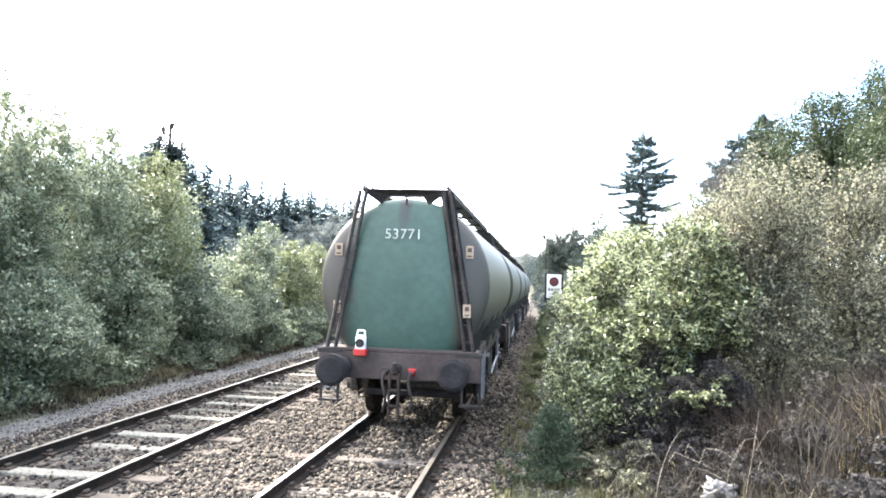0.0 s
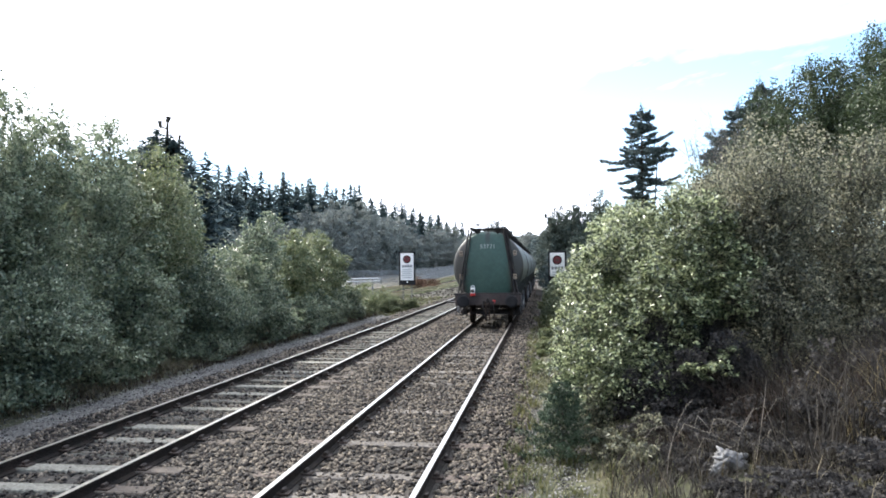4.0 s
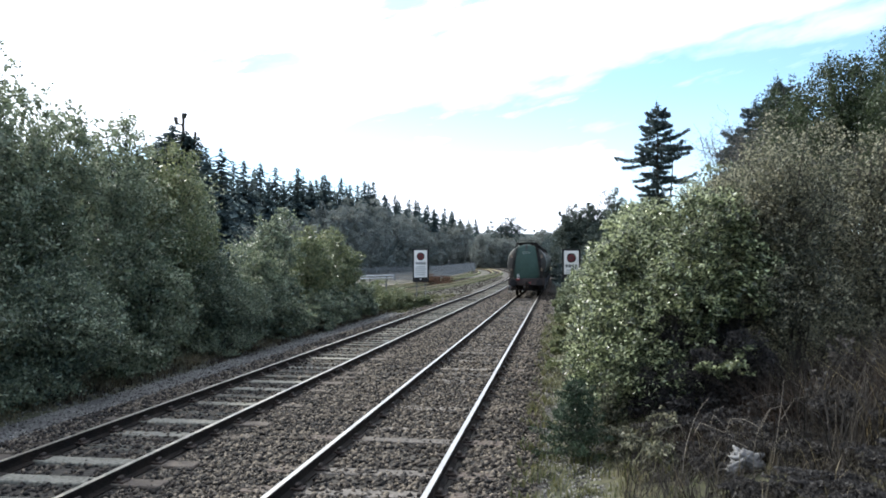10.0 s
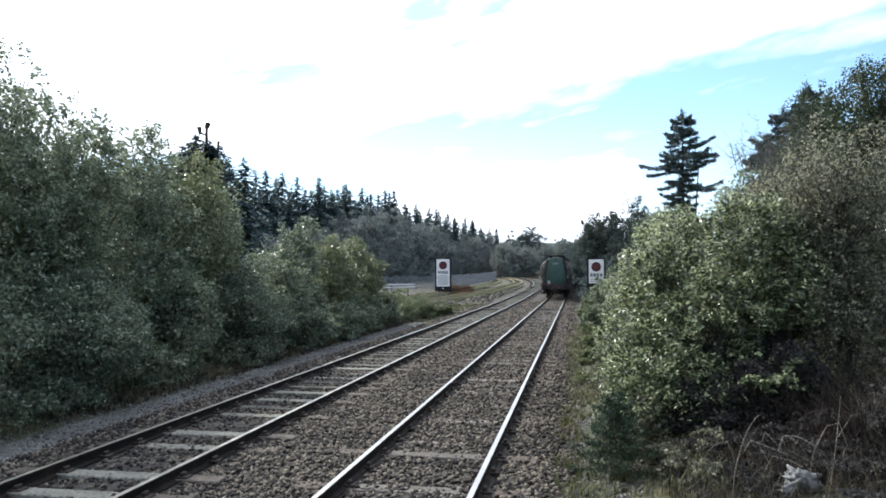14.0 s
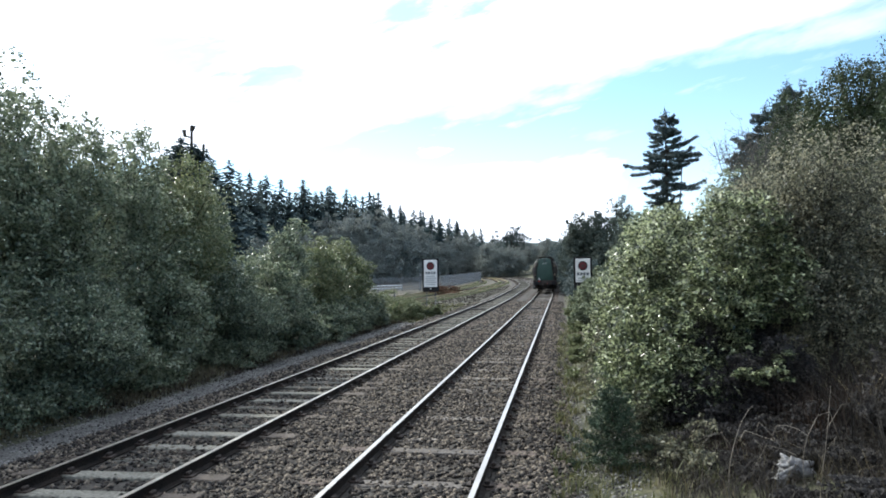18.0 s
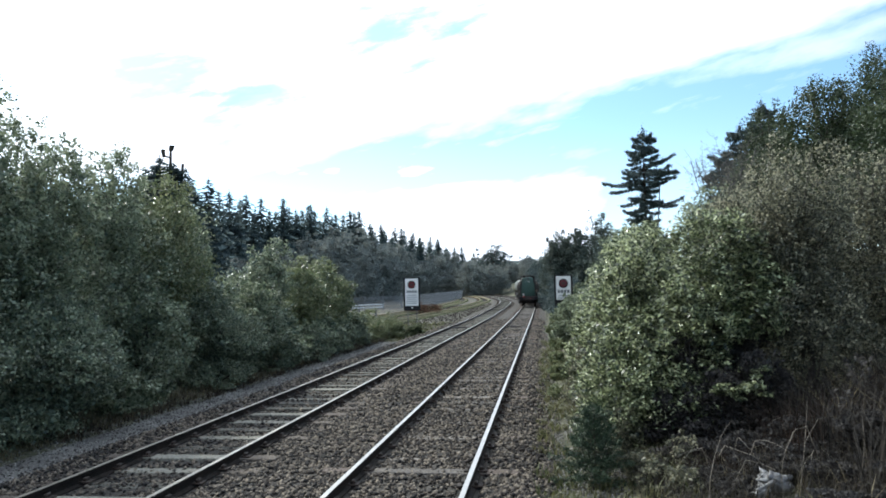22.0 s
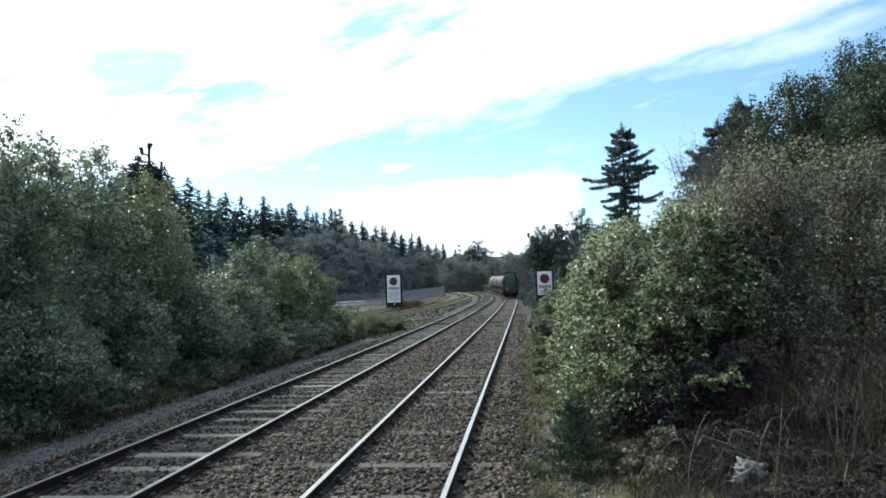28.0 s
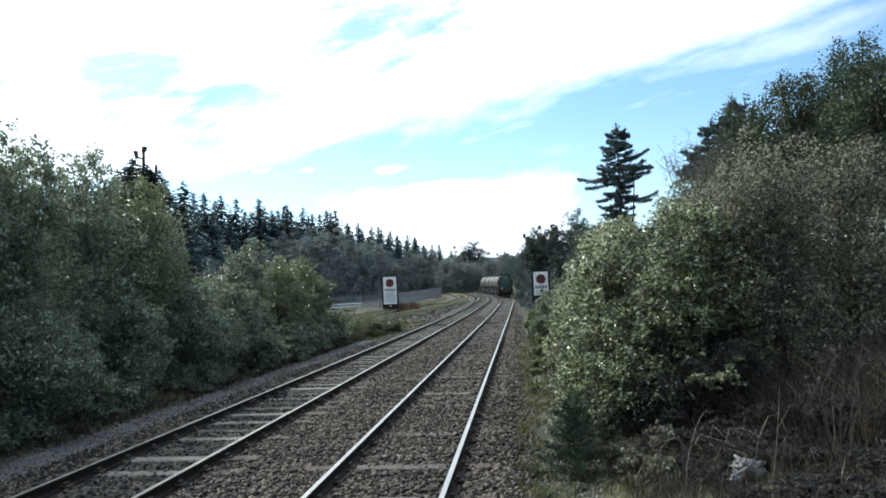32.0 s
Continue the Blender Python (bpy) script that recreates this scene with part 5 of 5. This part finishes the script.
bare_birch(5.75, 26.0, 5.3, 0.9, 4, "thin bare-twigged birch on the bank")
bare_birch(6.6, 26.6, 5.9, 0.8, 5, "thin bare-twigged birch on the bank")
plant("oak", 16.9, 38.0, 6.0, 6.0, 10.3, 13, 48000, 0.072, M_OAK, "tall dark leafy tree behind the bushes", "tree", 56, 0.25, 0.2)
plant("broadleaf_tree", 1.5, 72.0, 3.6, 3.6, 7.4, 12, 15000, 0.11, M_EAST, "dark green tree beside the line", "tree", 57, 0.1, 0.12)
plant("birch", 5.0, 74.0, 2.8, 2.8, 8.2, 8, 1500, 0.10, M_EAST, "thin airy birch beside the line", "tree", 59, 0.45, 0.08)
pine = layered_pine()
pine.matrix_basis = pose(6.48, 48.0, 12.05 - 10.6)
for i, (x, y, w, t) in enumerate(((3.4, 71, 3.8, 7.0), (6.2, 74, 4.2, 7.4), (3.0, 60, 3.0, 3.6), (4.6, 52, 4.0, 4.0), (3.6, 84, 4.0, 6.4), (4.4, 100, 5.0, 7.0), (4.6, 122, 6.0, 8.0), (4.2, 150, 6.5, 8.5), (3.4, 178, 7.0, 9.0), (2.6, 205, 7.0, 9.5))):
    plant("broadleaf_tree", x, y, w, w, t, 11, 11000, 0.12, M_EAST, "dark green tree beside the line", "tree", 60 + i, 0.1, 0.12, group="trees east of the line")

# Leaves use the dark needle colour to put shade into these bushes.
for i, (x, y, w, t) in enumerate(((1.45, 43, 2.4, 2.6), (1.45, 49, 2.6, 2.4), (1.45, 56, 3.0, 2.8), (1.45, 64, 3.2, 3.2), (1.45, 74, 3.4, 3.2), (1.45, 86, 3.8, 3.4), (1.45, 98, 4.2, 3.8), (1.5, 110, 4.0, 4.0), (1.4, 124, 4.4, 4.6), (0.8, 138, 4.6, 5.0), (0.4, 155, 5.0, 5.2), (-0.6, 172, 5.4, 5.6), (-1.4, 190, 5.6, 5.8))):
    plant("bush", x, y, w, w * 1.6, t, 8, 7500, 0.08 if y < 70 else 0.12, M_FIR, "green bush beside the track, darkened for shade", "bush", 130 + i, 0.06, 0.05, group="bushes east of the line")

# the far wood: broadleaved belt, then the spruce plantation
belt = []
for i, (w, t) in enumerate(((8.0, 8.6), (7.2, 7.6), (8.8, 9.4))):
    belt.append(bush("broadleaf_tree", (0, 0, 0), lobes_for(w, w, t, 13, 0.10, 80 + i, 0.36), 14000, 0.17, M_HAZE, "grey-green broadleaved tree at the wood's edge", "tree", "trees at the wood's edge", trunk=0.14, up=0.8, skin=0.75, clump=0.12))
# bearing, distance and height of the belt's edge
EDGE = ((-0.44, 95, 10.2), (-0.394, 105, 11.0), (-0.344, 116, 12.6), (-0.279, 131, 14.3), (-0.231, 147, 15.0), (-0.19, 168, 13.4), (-0.168, 180, 13.0), (-0.122, 207, 12.9), (-0.091, 225, 13.1), (-0.07, 240, 12.5))
spots = []
for row in range(3):
    q = -0.44 + 0.009 * row
    while q < -0.072:
        dist = float(np.interp(q, [e[0] for e in EDGE], [e[1] for e in EDGE])) + 6 * row + RNG.uniform(-2, 2)
        tall = float(np.interp(q, [e[0] for e in EDGE], [e[2] for e in EDGE])) * (0.72, 0.9, 1.02)[row] * RNG.uniform(0.88, 1.06)
        spots.append((q * dist, dist, (tall - rise(dist)) / 8.4))
        q += 4.0 / dist
for y in (222, 236, 250, 266, 284, 305, 330):
    for k in range(7):
        spots.append((bend(y) + 3.5 + 5 * k + RNG.uniform(-1, 1), y + RNG.uniform(-5, 5), RNG.uniform(0.70, 0.92) * max(1, y / 290)))
    for k in range(4):
        spots.append((bend(y) - 13 - 6 * k, y + RNG.uniform(-4, 4), RNG.uniform(1.0, 1.3)))
for y in (352, 375, 400):
    for k in range(14):
        spots.append((bend(y) - 25 + 5.5 * k + RNG.uniform(-1, 1), y + RNG.uniform(-6, 6), RNG.uniform(1.05, 1.25)))
for x, y, k in ((-11.2, 190, 0.75), (-13.4, 188, 0.85), (-15.8, 186, 0.95), (-13.0, 194, 0.9), (-18.0, 183, 1.0)):
    spots.append((x, y, k))
slim = len(spots)
for y in (196, 205, 214, 224, 235, 247, 260, 274):
    spots.append((bend(y) - 9.6 + RNG.uniform(-0.3, 0.3), y, RNG.uniform(0.85, 1.0)))
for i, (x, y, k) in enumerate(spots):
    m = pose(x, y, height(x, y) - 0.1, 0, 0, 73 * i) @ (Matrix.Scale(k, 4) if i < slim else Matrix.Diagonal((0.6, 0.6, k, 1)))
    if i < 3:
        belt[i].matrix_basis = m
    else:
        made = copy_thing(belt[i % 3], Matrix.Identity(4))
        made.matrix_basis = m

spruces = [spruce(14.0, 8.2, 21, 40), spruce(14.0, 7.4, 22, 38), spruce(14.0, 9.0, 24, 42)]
# bearing, distance and height of the plantation's edge
WOOD = ((-0.80, 45, 11.6), (-0.65, 45, 11.6), (-0.53, 46, 11.2), (-0.50, 70, 14.0), (-0.459, 91, 16.3), (-0.405, 109, 18.2), (-0.343, 129, 20.2), (-0.302, 139, 20.0), (-0.256, 155, 20.0), (-0.207, 180, 18.6), (-0.167, 198, 19.0), (-0.121, 226, 16.9), (-0.095, 240, 16.0))
wood = []
for row in range(3):
    q = -0.72 + 0.008 * row
    while q < -0.10:
        dist = float(np.interp(q, [e[0] for e in WOOD], [e[1] for e in WOOD]))
        tall = float(np.interp(q, [e[0] for e in WOOD], [e[2] for e in WOOD])) * RNG.uniform(0.84, 1.10)
        dist += 4.5 * row + RNG.uniform(-1.5, 1.5)
        wood.append((q * dist, dist, tall * (0.97 if row == 0 else 1)))
        q += (2.1 if dist < 80 else 2.5) / dist
for i, (x, y, tall) in enumerate(wood):
    m = pose(x, y, height(x, y), 0, 0, RNG.uniform(0, 360)) @ Matrix.Scale((tall - height(x, y)) / 14.3, 4)
    if i < 3:
        spruces[i].matrix_basis = m
        tagged(spruces[i], "dark green spruce in a plantation", "tree", "spruces of the plantation")
    else:
        copy_thing(spruces[i % 3], Matrix.Identity(4)).matrix_basis = m
# dark ragged firs on the bank above the bushes
for x, y, tall, turn in ((9.7, 40.4, 9.0, 70), (10.7, 41.2, 10.6, 200), (11.6, 40.5, 11.6, 310)):
    fir = copy_thing(pine, pose(x, y, tall - 10.6, 0, 0, turn))
    tagged(fir, "dark ragged fir above the bushes on the bank", "tree", "firs on the bank")
# a spruce with a dead forked top
for x, y, tall in ((-24.9, 44.6, 11.3), (-22.6, 44.0, 10.9), (-21.6, 45.2, 10.3), (-26.2, 45.5, 11.3), (-23.9, 44.9, 11.5)):
    copy_thing(spruces[0], Matrix.Identity(4)).matrix_basis = pose(x, y, height(x, y), 0, 0, 50 * x) @ Matrix.Scale((tall - height(x, y)) / 14.3, 4)
for x, y, tall in ((-24.2, 43.0, 10.9), (-22.7, 43.1, 10.8), (-23.6, 42.6, 11.4), (-25.3, 43.6, 10.5)):
    copy_thing(spruces[2], Matrix.Identity(4)).matrix_basis = pose(x, y, height(x, y), 0, 0, 40 * x) @ Matrix.Diagonal((1.1, 1.1, (tall - height(x, y)) / 14.3, 1))
fork = copy_thing(spruces[1], Matrix.Identity(4))
fork.matrix_basis = pose(-23.35, 43.4, height(-24, 44)) @ Matrix.Diagonal((1.3, 1.3, 0.775, 1))
tagged(fork, "spruce with a dead forked top above the scrub", "tree")
bm = rod((0, 0, 10.0), (0.05, 0, 15.2), 0.11, None, 6, 0.07)
rod((0.05, 0, 14.4), (-0.30, 0, 14.6), 0.07, bm, 6)
rod((-0.30, 0, 14.5), (-0.36, 0, 15.1), 0.08, bm, 6, 0.12)
rod((0.05, 0, 15.0), (0.12, 0, 15.4), 0.12, bm, 6, 0.15)
rod((0.5, 0.1, 11.0), (0.62, 0.1, 13.9), 0.05, bm, 5, 0.07)
part("dead_top", bm, M_BARK, fork, "bare forked dead top")
plant("pine_tree", -13.5, 200.0, 10.0, 10.0, 13.2, 12, 6000, 0.2, M_FIR, "tall dark pine beyond the bend", "tree", 90, 0.62, 0.3)

# far ridge
n = 60
verts = [(-900 + 30 * i, 1500, -30) for i in range(n + 1)] + [(-900 + 30 * i, 1560, 61 + 14 * noise.noise((i * 0.13, 0, 0)) + 2 * noise.noise((i * 0.9, 3, 0))) for i in range(n + 1)]
verts += [(-900 + 30 * i, 1800, -30) for i in range(n + 1)]
faces = [(r * (n + 1) + i, r * (n + 1) + i + 1, (r + 1) * (n + 1) + i + 1, (r + 1) * (n + 1) + i) for r in range(2) for i in range(n)]
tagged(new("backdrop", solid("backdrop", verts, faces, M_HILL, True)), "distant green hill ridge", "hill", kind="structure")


# ---- undergrowth ----
def grass(name, pts, tall, per, mat, label, **more):
    return tagged(new(name, mesh_quads(name, tufts(pts, tall, per, mat, **more), mat)), label, "grass", kind="stuff")


# Russet blades darkened and cooled to hold the shade under the bushes.
M_RUSSET = leafy("shade_dark_russet_blades", [(0.01548, 0.01176, 0.01008), (0.03341, 0.02436, 0.02016), (0.06926, 0.05292, 0.04334)], rough=0.75, spec=0.15)
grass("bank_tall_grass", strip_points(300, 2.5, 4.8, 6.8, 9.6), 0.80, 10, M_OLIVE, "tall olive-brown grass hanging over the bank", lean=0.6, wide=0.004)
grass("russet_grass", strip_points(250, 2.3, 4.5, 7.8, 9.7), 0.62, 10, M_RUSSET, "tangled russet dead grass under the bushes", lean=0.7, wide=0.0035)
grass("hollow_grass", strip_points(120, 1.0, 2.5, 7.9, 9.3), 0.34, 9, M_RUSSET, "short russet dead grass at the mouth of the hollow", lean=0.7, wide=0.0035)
grass("bleached_grass", strip_points(34, 2.9, 4.4, 6.6, 8.6), 0.80, 9, M_TAN, "tall bleached grass arching over the bank", lean=0.75, wide=0.003)
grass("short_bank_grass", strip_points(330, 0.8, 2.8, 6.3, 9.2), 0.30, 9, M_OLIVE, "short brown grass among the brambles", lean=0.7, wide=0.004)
grass("dry_grass", strip_points(60, 0.7, 3.2, 5.2, 9.0), 0.42, 6, M_STRAW, "dry straw-coloured grass on the bank", lean=0.6, wide=0.003)
grass("weed_patch", strip_points(44, 0.75, 1.35, 7.6, 9.3), 0.36, 6, M_GRASS, "yellow-green grass and weeds beside the conifer", lean=0.7, wide=0.005)
grass("bank_grass", strip_points(230, -0.1, 1.5, 5.0, 10), 0.13, 8, M_GRASS, "short green grass and weeds on the bank", lean=0.6, wide=0.006)
grass("cess_weeds", strip_points(420, -0.35, 0.5, 7, 34), 0.17, 9, M_GRASS, "yellow-green weeds at the ballast edge", lean=0.6, wide=0.008)
grass("path_grass", strip_points(750, -9.4, -8.6, 8, 40, 0.9), 0.20, 7, M_STRAW, "thin brown grass at the foot of the bushes", lean=0.5, wide=0.008)
grass("path_litter", strip_points(420, -9.1, -8.35, 12, 38), 0.15, 7, M_RUSSET, "brown dead stems along the foot of the bushes", lean=0.7, wide=0.007)
grass("yard_straw", strip_points(3000, -17, -7.3, 44, 110), 0.09, 7, M_OLIVE, "short dry grass along the sidings", lean=0.5, wide=0.03)
pts = []
for shift in (-4.95, -3.45, -0.75, 0.75):
    for y in np.arange(45, 150, 0.16):
        u = float(np.interp(y, (40, 60, 72, 84, 108, 134, 180), (-15.0, -12.8, -11.8, -10.8, -10.0, -8.4, -7.9))) + shift + 0.22 + RNG.normal() * 0.07
        m = along(u, y)
        pts.append((m.translation.x, m.translation.y, m.translation.z - 0.32))
grass("siding_grass", np.array(pts), 0.16, 5, M_YELLOW, "yellow grass growing along the siding rails", lean=0.5, wide=0.03)
grass("yard_grass", strip_points(2200, -24, -7.4, 37, 60, 1.2), 0.15, 8, M_GRASS, "rough yellow-green grass in the yard", lean=0.5, wide=0.02)
grass("short_yard_grass", strip_points(2600, -24, -7.4, 55, 120, 1.2), 0.07, 7, M_OLIVE, "short brown grass of the yard", lean=0.6, wide=0.02)

# dead stems over the bank
for i, (a, b, c) in enumerate((((1.33, 7.45, 0.18), (1.48, 7.65, 0.58), (1.66, 7.8, 0.80)), ((1.50, 7.7, 0.59), (1.70, 7.6, 0.53), (1.90, 7.5, 0.46)), ((1.66, 7.7, 0.68), (1.75, 7.6, 0.58), (1.86, 7.5, 0.42)), ((1.80, 7.7, 0.60), (1.98, 7.65, 0.62), (2.16, 7.5, 0.50)), ((2.12, 7.3, 0.20), (2.25, 7.5, 0.62), (2.36, 7.7, 1.02)), ((2.22, 7.1, 0.30), (2.33, 7.2, 0.32), (2.42, 7.1, 0.16)), ((1.95, 7.2, 0.16), (2.0, 7.35, 0.5), (2.18, 7.5, 0.78)), ((2.5, 7.0, 0.3), (2.62, 7.1, 0.62), (2.66, 7.2, 0.95)))):
    st = tagged(new("dead_stem"), "bare pale dead bramble stem on the bank", "twig", "dead bramble stems")
    st.matrix_basis = pose(*a)
    pts3 = [Vector(p) - Vector(a) for p in (a, b, c)]
    bm = bmesh.new()
    loops = []
    for k in range(9):
        f = k / 8
        q = pts3[0] * (1 - f) ** 2 + (pts3[1] * 2 - (pts3[0] + pts3[2]) / 2) * 2 * f * (1 - f) + pts3[2] * f * f - Vector((0, 0, 0.12 if k == 0 else 0))
        r = 0.0042 - 0.0003 * k
        loops.append([bm.verts.new(q + Vector((r * math.cos(1.2566 * n), r * math.sin(1.2566 * n), 0.4 * r * math.sin(1.2566 * n)))) for n in range(5)])
    for one, two in zip(loops, loops[1:]):
        for n in range(5):
            bm.faces.new((one[n], one[(n + 1) % 5], two[(n + 1) % 5], two[n]))
    part("stem", bm, M_TWIG, st)

rt = np.random.default_rng(41)
for i in range(26):
    x, y = rt.uniform(1.35, 3.3), rt.uniform(7.3, 8.7)
    a = rt.uniform(0, 6.28)
    long = rt.uniform(0.25, 0.7)
    rise_up = rt.uniform(0.15, 0.9) * long
    st = tagged(new("dead_stem"), "thin dead bramble twig on the bank", "twig", "thin dead twigs")
    st.matrix_basis = pose(x, y, height(x, y))
    d = Vector((math.cos(a), math.sin(a) * 0.5, 0)) * long
    way = [(0, 0, -0.05), tuple(d * 0.45 + Vector((0, 0, rise_up))), tuple(d * 0.75 + Vector((0, 0, rise_up * 0.95))), tuple(d + Vector((0, 0, rise_up * rt.uniform(0.4, 0.9))))]
    part("stem", tube(way, rt.uniform(0.0022, 0.004), 5), M_TWIG, st)

# crumpled white plastic
bag = tagged(new("plastic_bag"), "crumpled white plastic bag lying in the grass", "litter")
bag.matrix_basis = pose(1.89, 7.38, height(1.89, 7.42) + 0.02)
bm = bmesh.new()
for centre, radii, lean, crease in (((0.03, 0.02, 0.13), (0.125, 0.08, 0.075), 14, 17.0), ((-0.10, -0.04, 0.04), (0.105, 0.055, 0.04), -38, 24.0), ((0.12, 0.02, 0.08), (0.05, 0.05, 0.06), 30, 28.0)):
    lump = bmesh.ops.create_icosphere(bm, subdivisions=4, radius=1.0)["verts"]
    m = Matrix.Translation(centre) @ pose(0, 0, 0, 0, lean, 0) @ Matrix.Diagonal((*radii, 1))
    for v in lump:
        q = v.co.copy()
        v.co = m @ q
        v.co += (v.co - Vector(centre)) * (1.1 * abs(noise.noise(v.co * crease)) - 0.3 + 0.5 * abs(noise.noise(v.co * crease * 2.6)))
part("film", smooth(bm), M_BAG, bag)


# ---- ballast stones, last ----
def stones(n, u0, u1, y0, y1, size, lift, skip=None, mat=None):
    c = strip_points(n, u0, u1, y0, y1)
    if skip:
        c = c[[skip(p) for p in c]]
    n = len(c)
    c[:, 2] += lift + RNG.uniform(0, 0.03, n)
    octa = np.array([(1, 0, 0), (0, 1, 0), (-1, 0, 0), (0, -1, 0), (0, 0, 1), (0, 0, -1)], float)
    s = size * RNG.uniform(0.6, 1.5, (n, 1, 1))
    v = octa[None] * s * RNG.uniform(0.6, 1.25, (n, 6, 1)) * np.array([1, 1, 0.75])
    v += RNG.normal(size=(n, 6, 3)) * size * 0.22
    a = RNG.uniform(0, 6.28, n)
    ca, sa = np.cos(a)[:, None], np.sin(a)[:, None]
    v = np.stack([v[..., 0] * ca - v[..., 1] * sa, v[..., 0] * sa + v[..., 1] * ca, v[..., 2]], -1) + c[:, None]
    tri = np.array([(0, 1, 4), (1, 2, 4), (2, 3, 4), (3, 0, 4), (1, 0, 5), (2, 1, 5), (3, 2, 5), (0, 3, 5)])
    me = bpy.data.meshes.new("ballast_stones")
    f = (tri[None] + 6 * np.arange(n)[:, None, None]).reshape(-1)
    me.vertices.add(n * 6)
    me.vertices.foreach_set("co", v.astype(np.float32).ravel())
    me.loops.add(len(f))
    me.loops.foreach_set("vertex_index", f.astype(np.int32))
    me.polygons.add(n * 8)
    me.polygons.foreach_set("loop_start", np.arange(0, n * 24, 3, dtype=np.int32))
    me.polygons.foreach_set("loop_total", np.full(n * 8, 3, np.int32))
    me.materials.append(mat or M_STONE)
    me.update(calc_edges=True)
    return tagged(new("ballast_stones", me), "grey and brown crushed stone ballast along the tracks", "ballast", kind="stuff")


def clear(p):
    """Keeps the four-foot of the west track thin, and stones off the rail heads."""
    for r in (-6.035, -4.545, -2.605, -1.115):
        if abs(p[0] - r) < 0.13:
            return False
    if -2.6 < p[0] < -1.1 and random.random() < 0.2:
        return False
    return not (-6.6 < p[0] < -4.5 and random.random() < 0.62)


stones(2500, -7.2, -0.1, 0, 4.6, 0.036, 0.012, clear)
stones(36000, -7.2, -0.1, 4.6, 14, 0.031, 0.012, clear)
stones(24000, -7.2, -0.1, 14, 30, 0.037, 0.012, clear)
stones(9000, -7.2, -0.1, 30, 60, 0.05, 0.012, clear)
stones(24000, -8.9, -6.9, 6, 40, 0.018, 0.0, None, M_GRIT)
stones(7000, -7.75, -7.0, 6, 40, 0.026, 0.0, None, M_GRIT)
stones(9000, -0.1, 0.75, 5, 14, 0.022, 0.0, None, M_GRIT)
stones(2500, -0.1, 0.5, 14, 30, 0.028, 0.0)


# ---- the train's run ----
# seconds and how far on the rear buffers of the train stand
RUN = [(0, 10.0), (1, 13.9), (2, 18.0), (3, 21.9), (4.5, 28.2), (6, 34.0), (7.5, 39.6), (9, 44.9), (11, 51.6), (13, 58.1), (15, 64.5), (17, 70.8), (19, 76.9), (21, 82.9), (23, 88.8), (25, 94.6), (27.5, 101.6), (30, 108.2), (32, 113.2)]
COUPLED = 9.4


def motions():
    ts = np.arange(0, 32.01, 0.5)
    place = np.interp(ts, [r[0] for r in RUN], [r[1] for r in RUN])
    for ws in WHEELSETS:
        rows, gone = [], 0.0
        stops = [0.0] + list(np.arange(0.6, place[-1] - place[0], 0.6)) + [place[-1] - place[0]]
        for d in stops:
            t = float(np.interp(d + place[0], place, ts))
            if rows and frame(t) <= frame(rows[-1][0]):
                continue
            rows.append((t, Matrix.Translation(ws.location) @ pose(0, 0, 0, -math.degrees(d / AXLE_R))))
        walk(ws, rows)
    for i, wagon in enumerate(WAGONS):
        walk(wagon, [(t, along(TRACK_R, y + COUPLED * (i + 0.5))) for t, y in RUN])


motions()
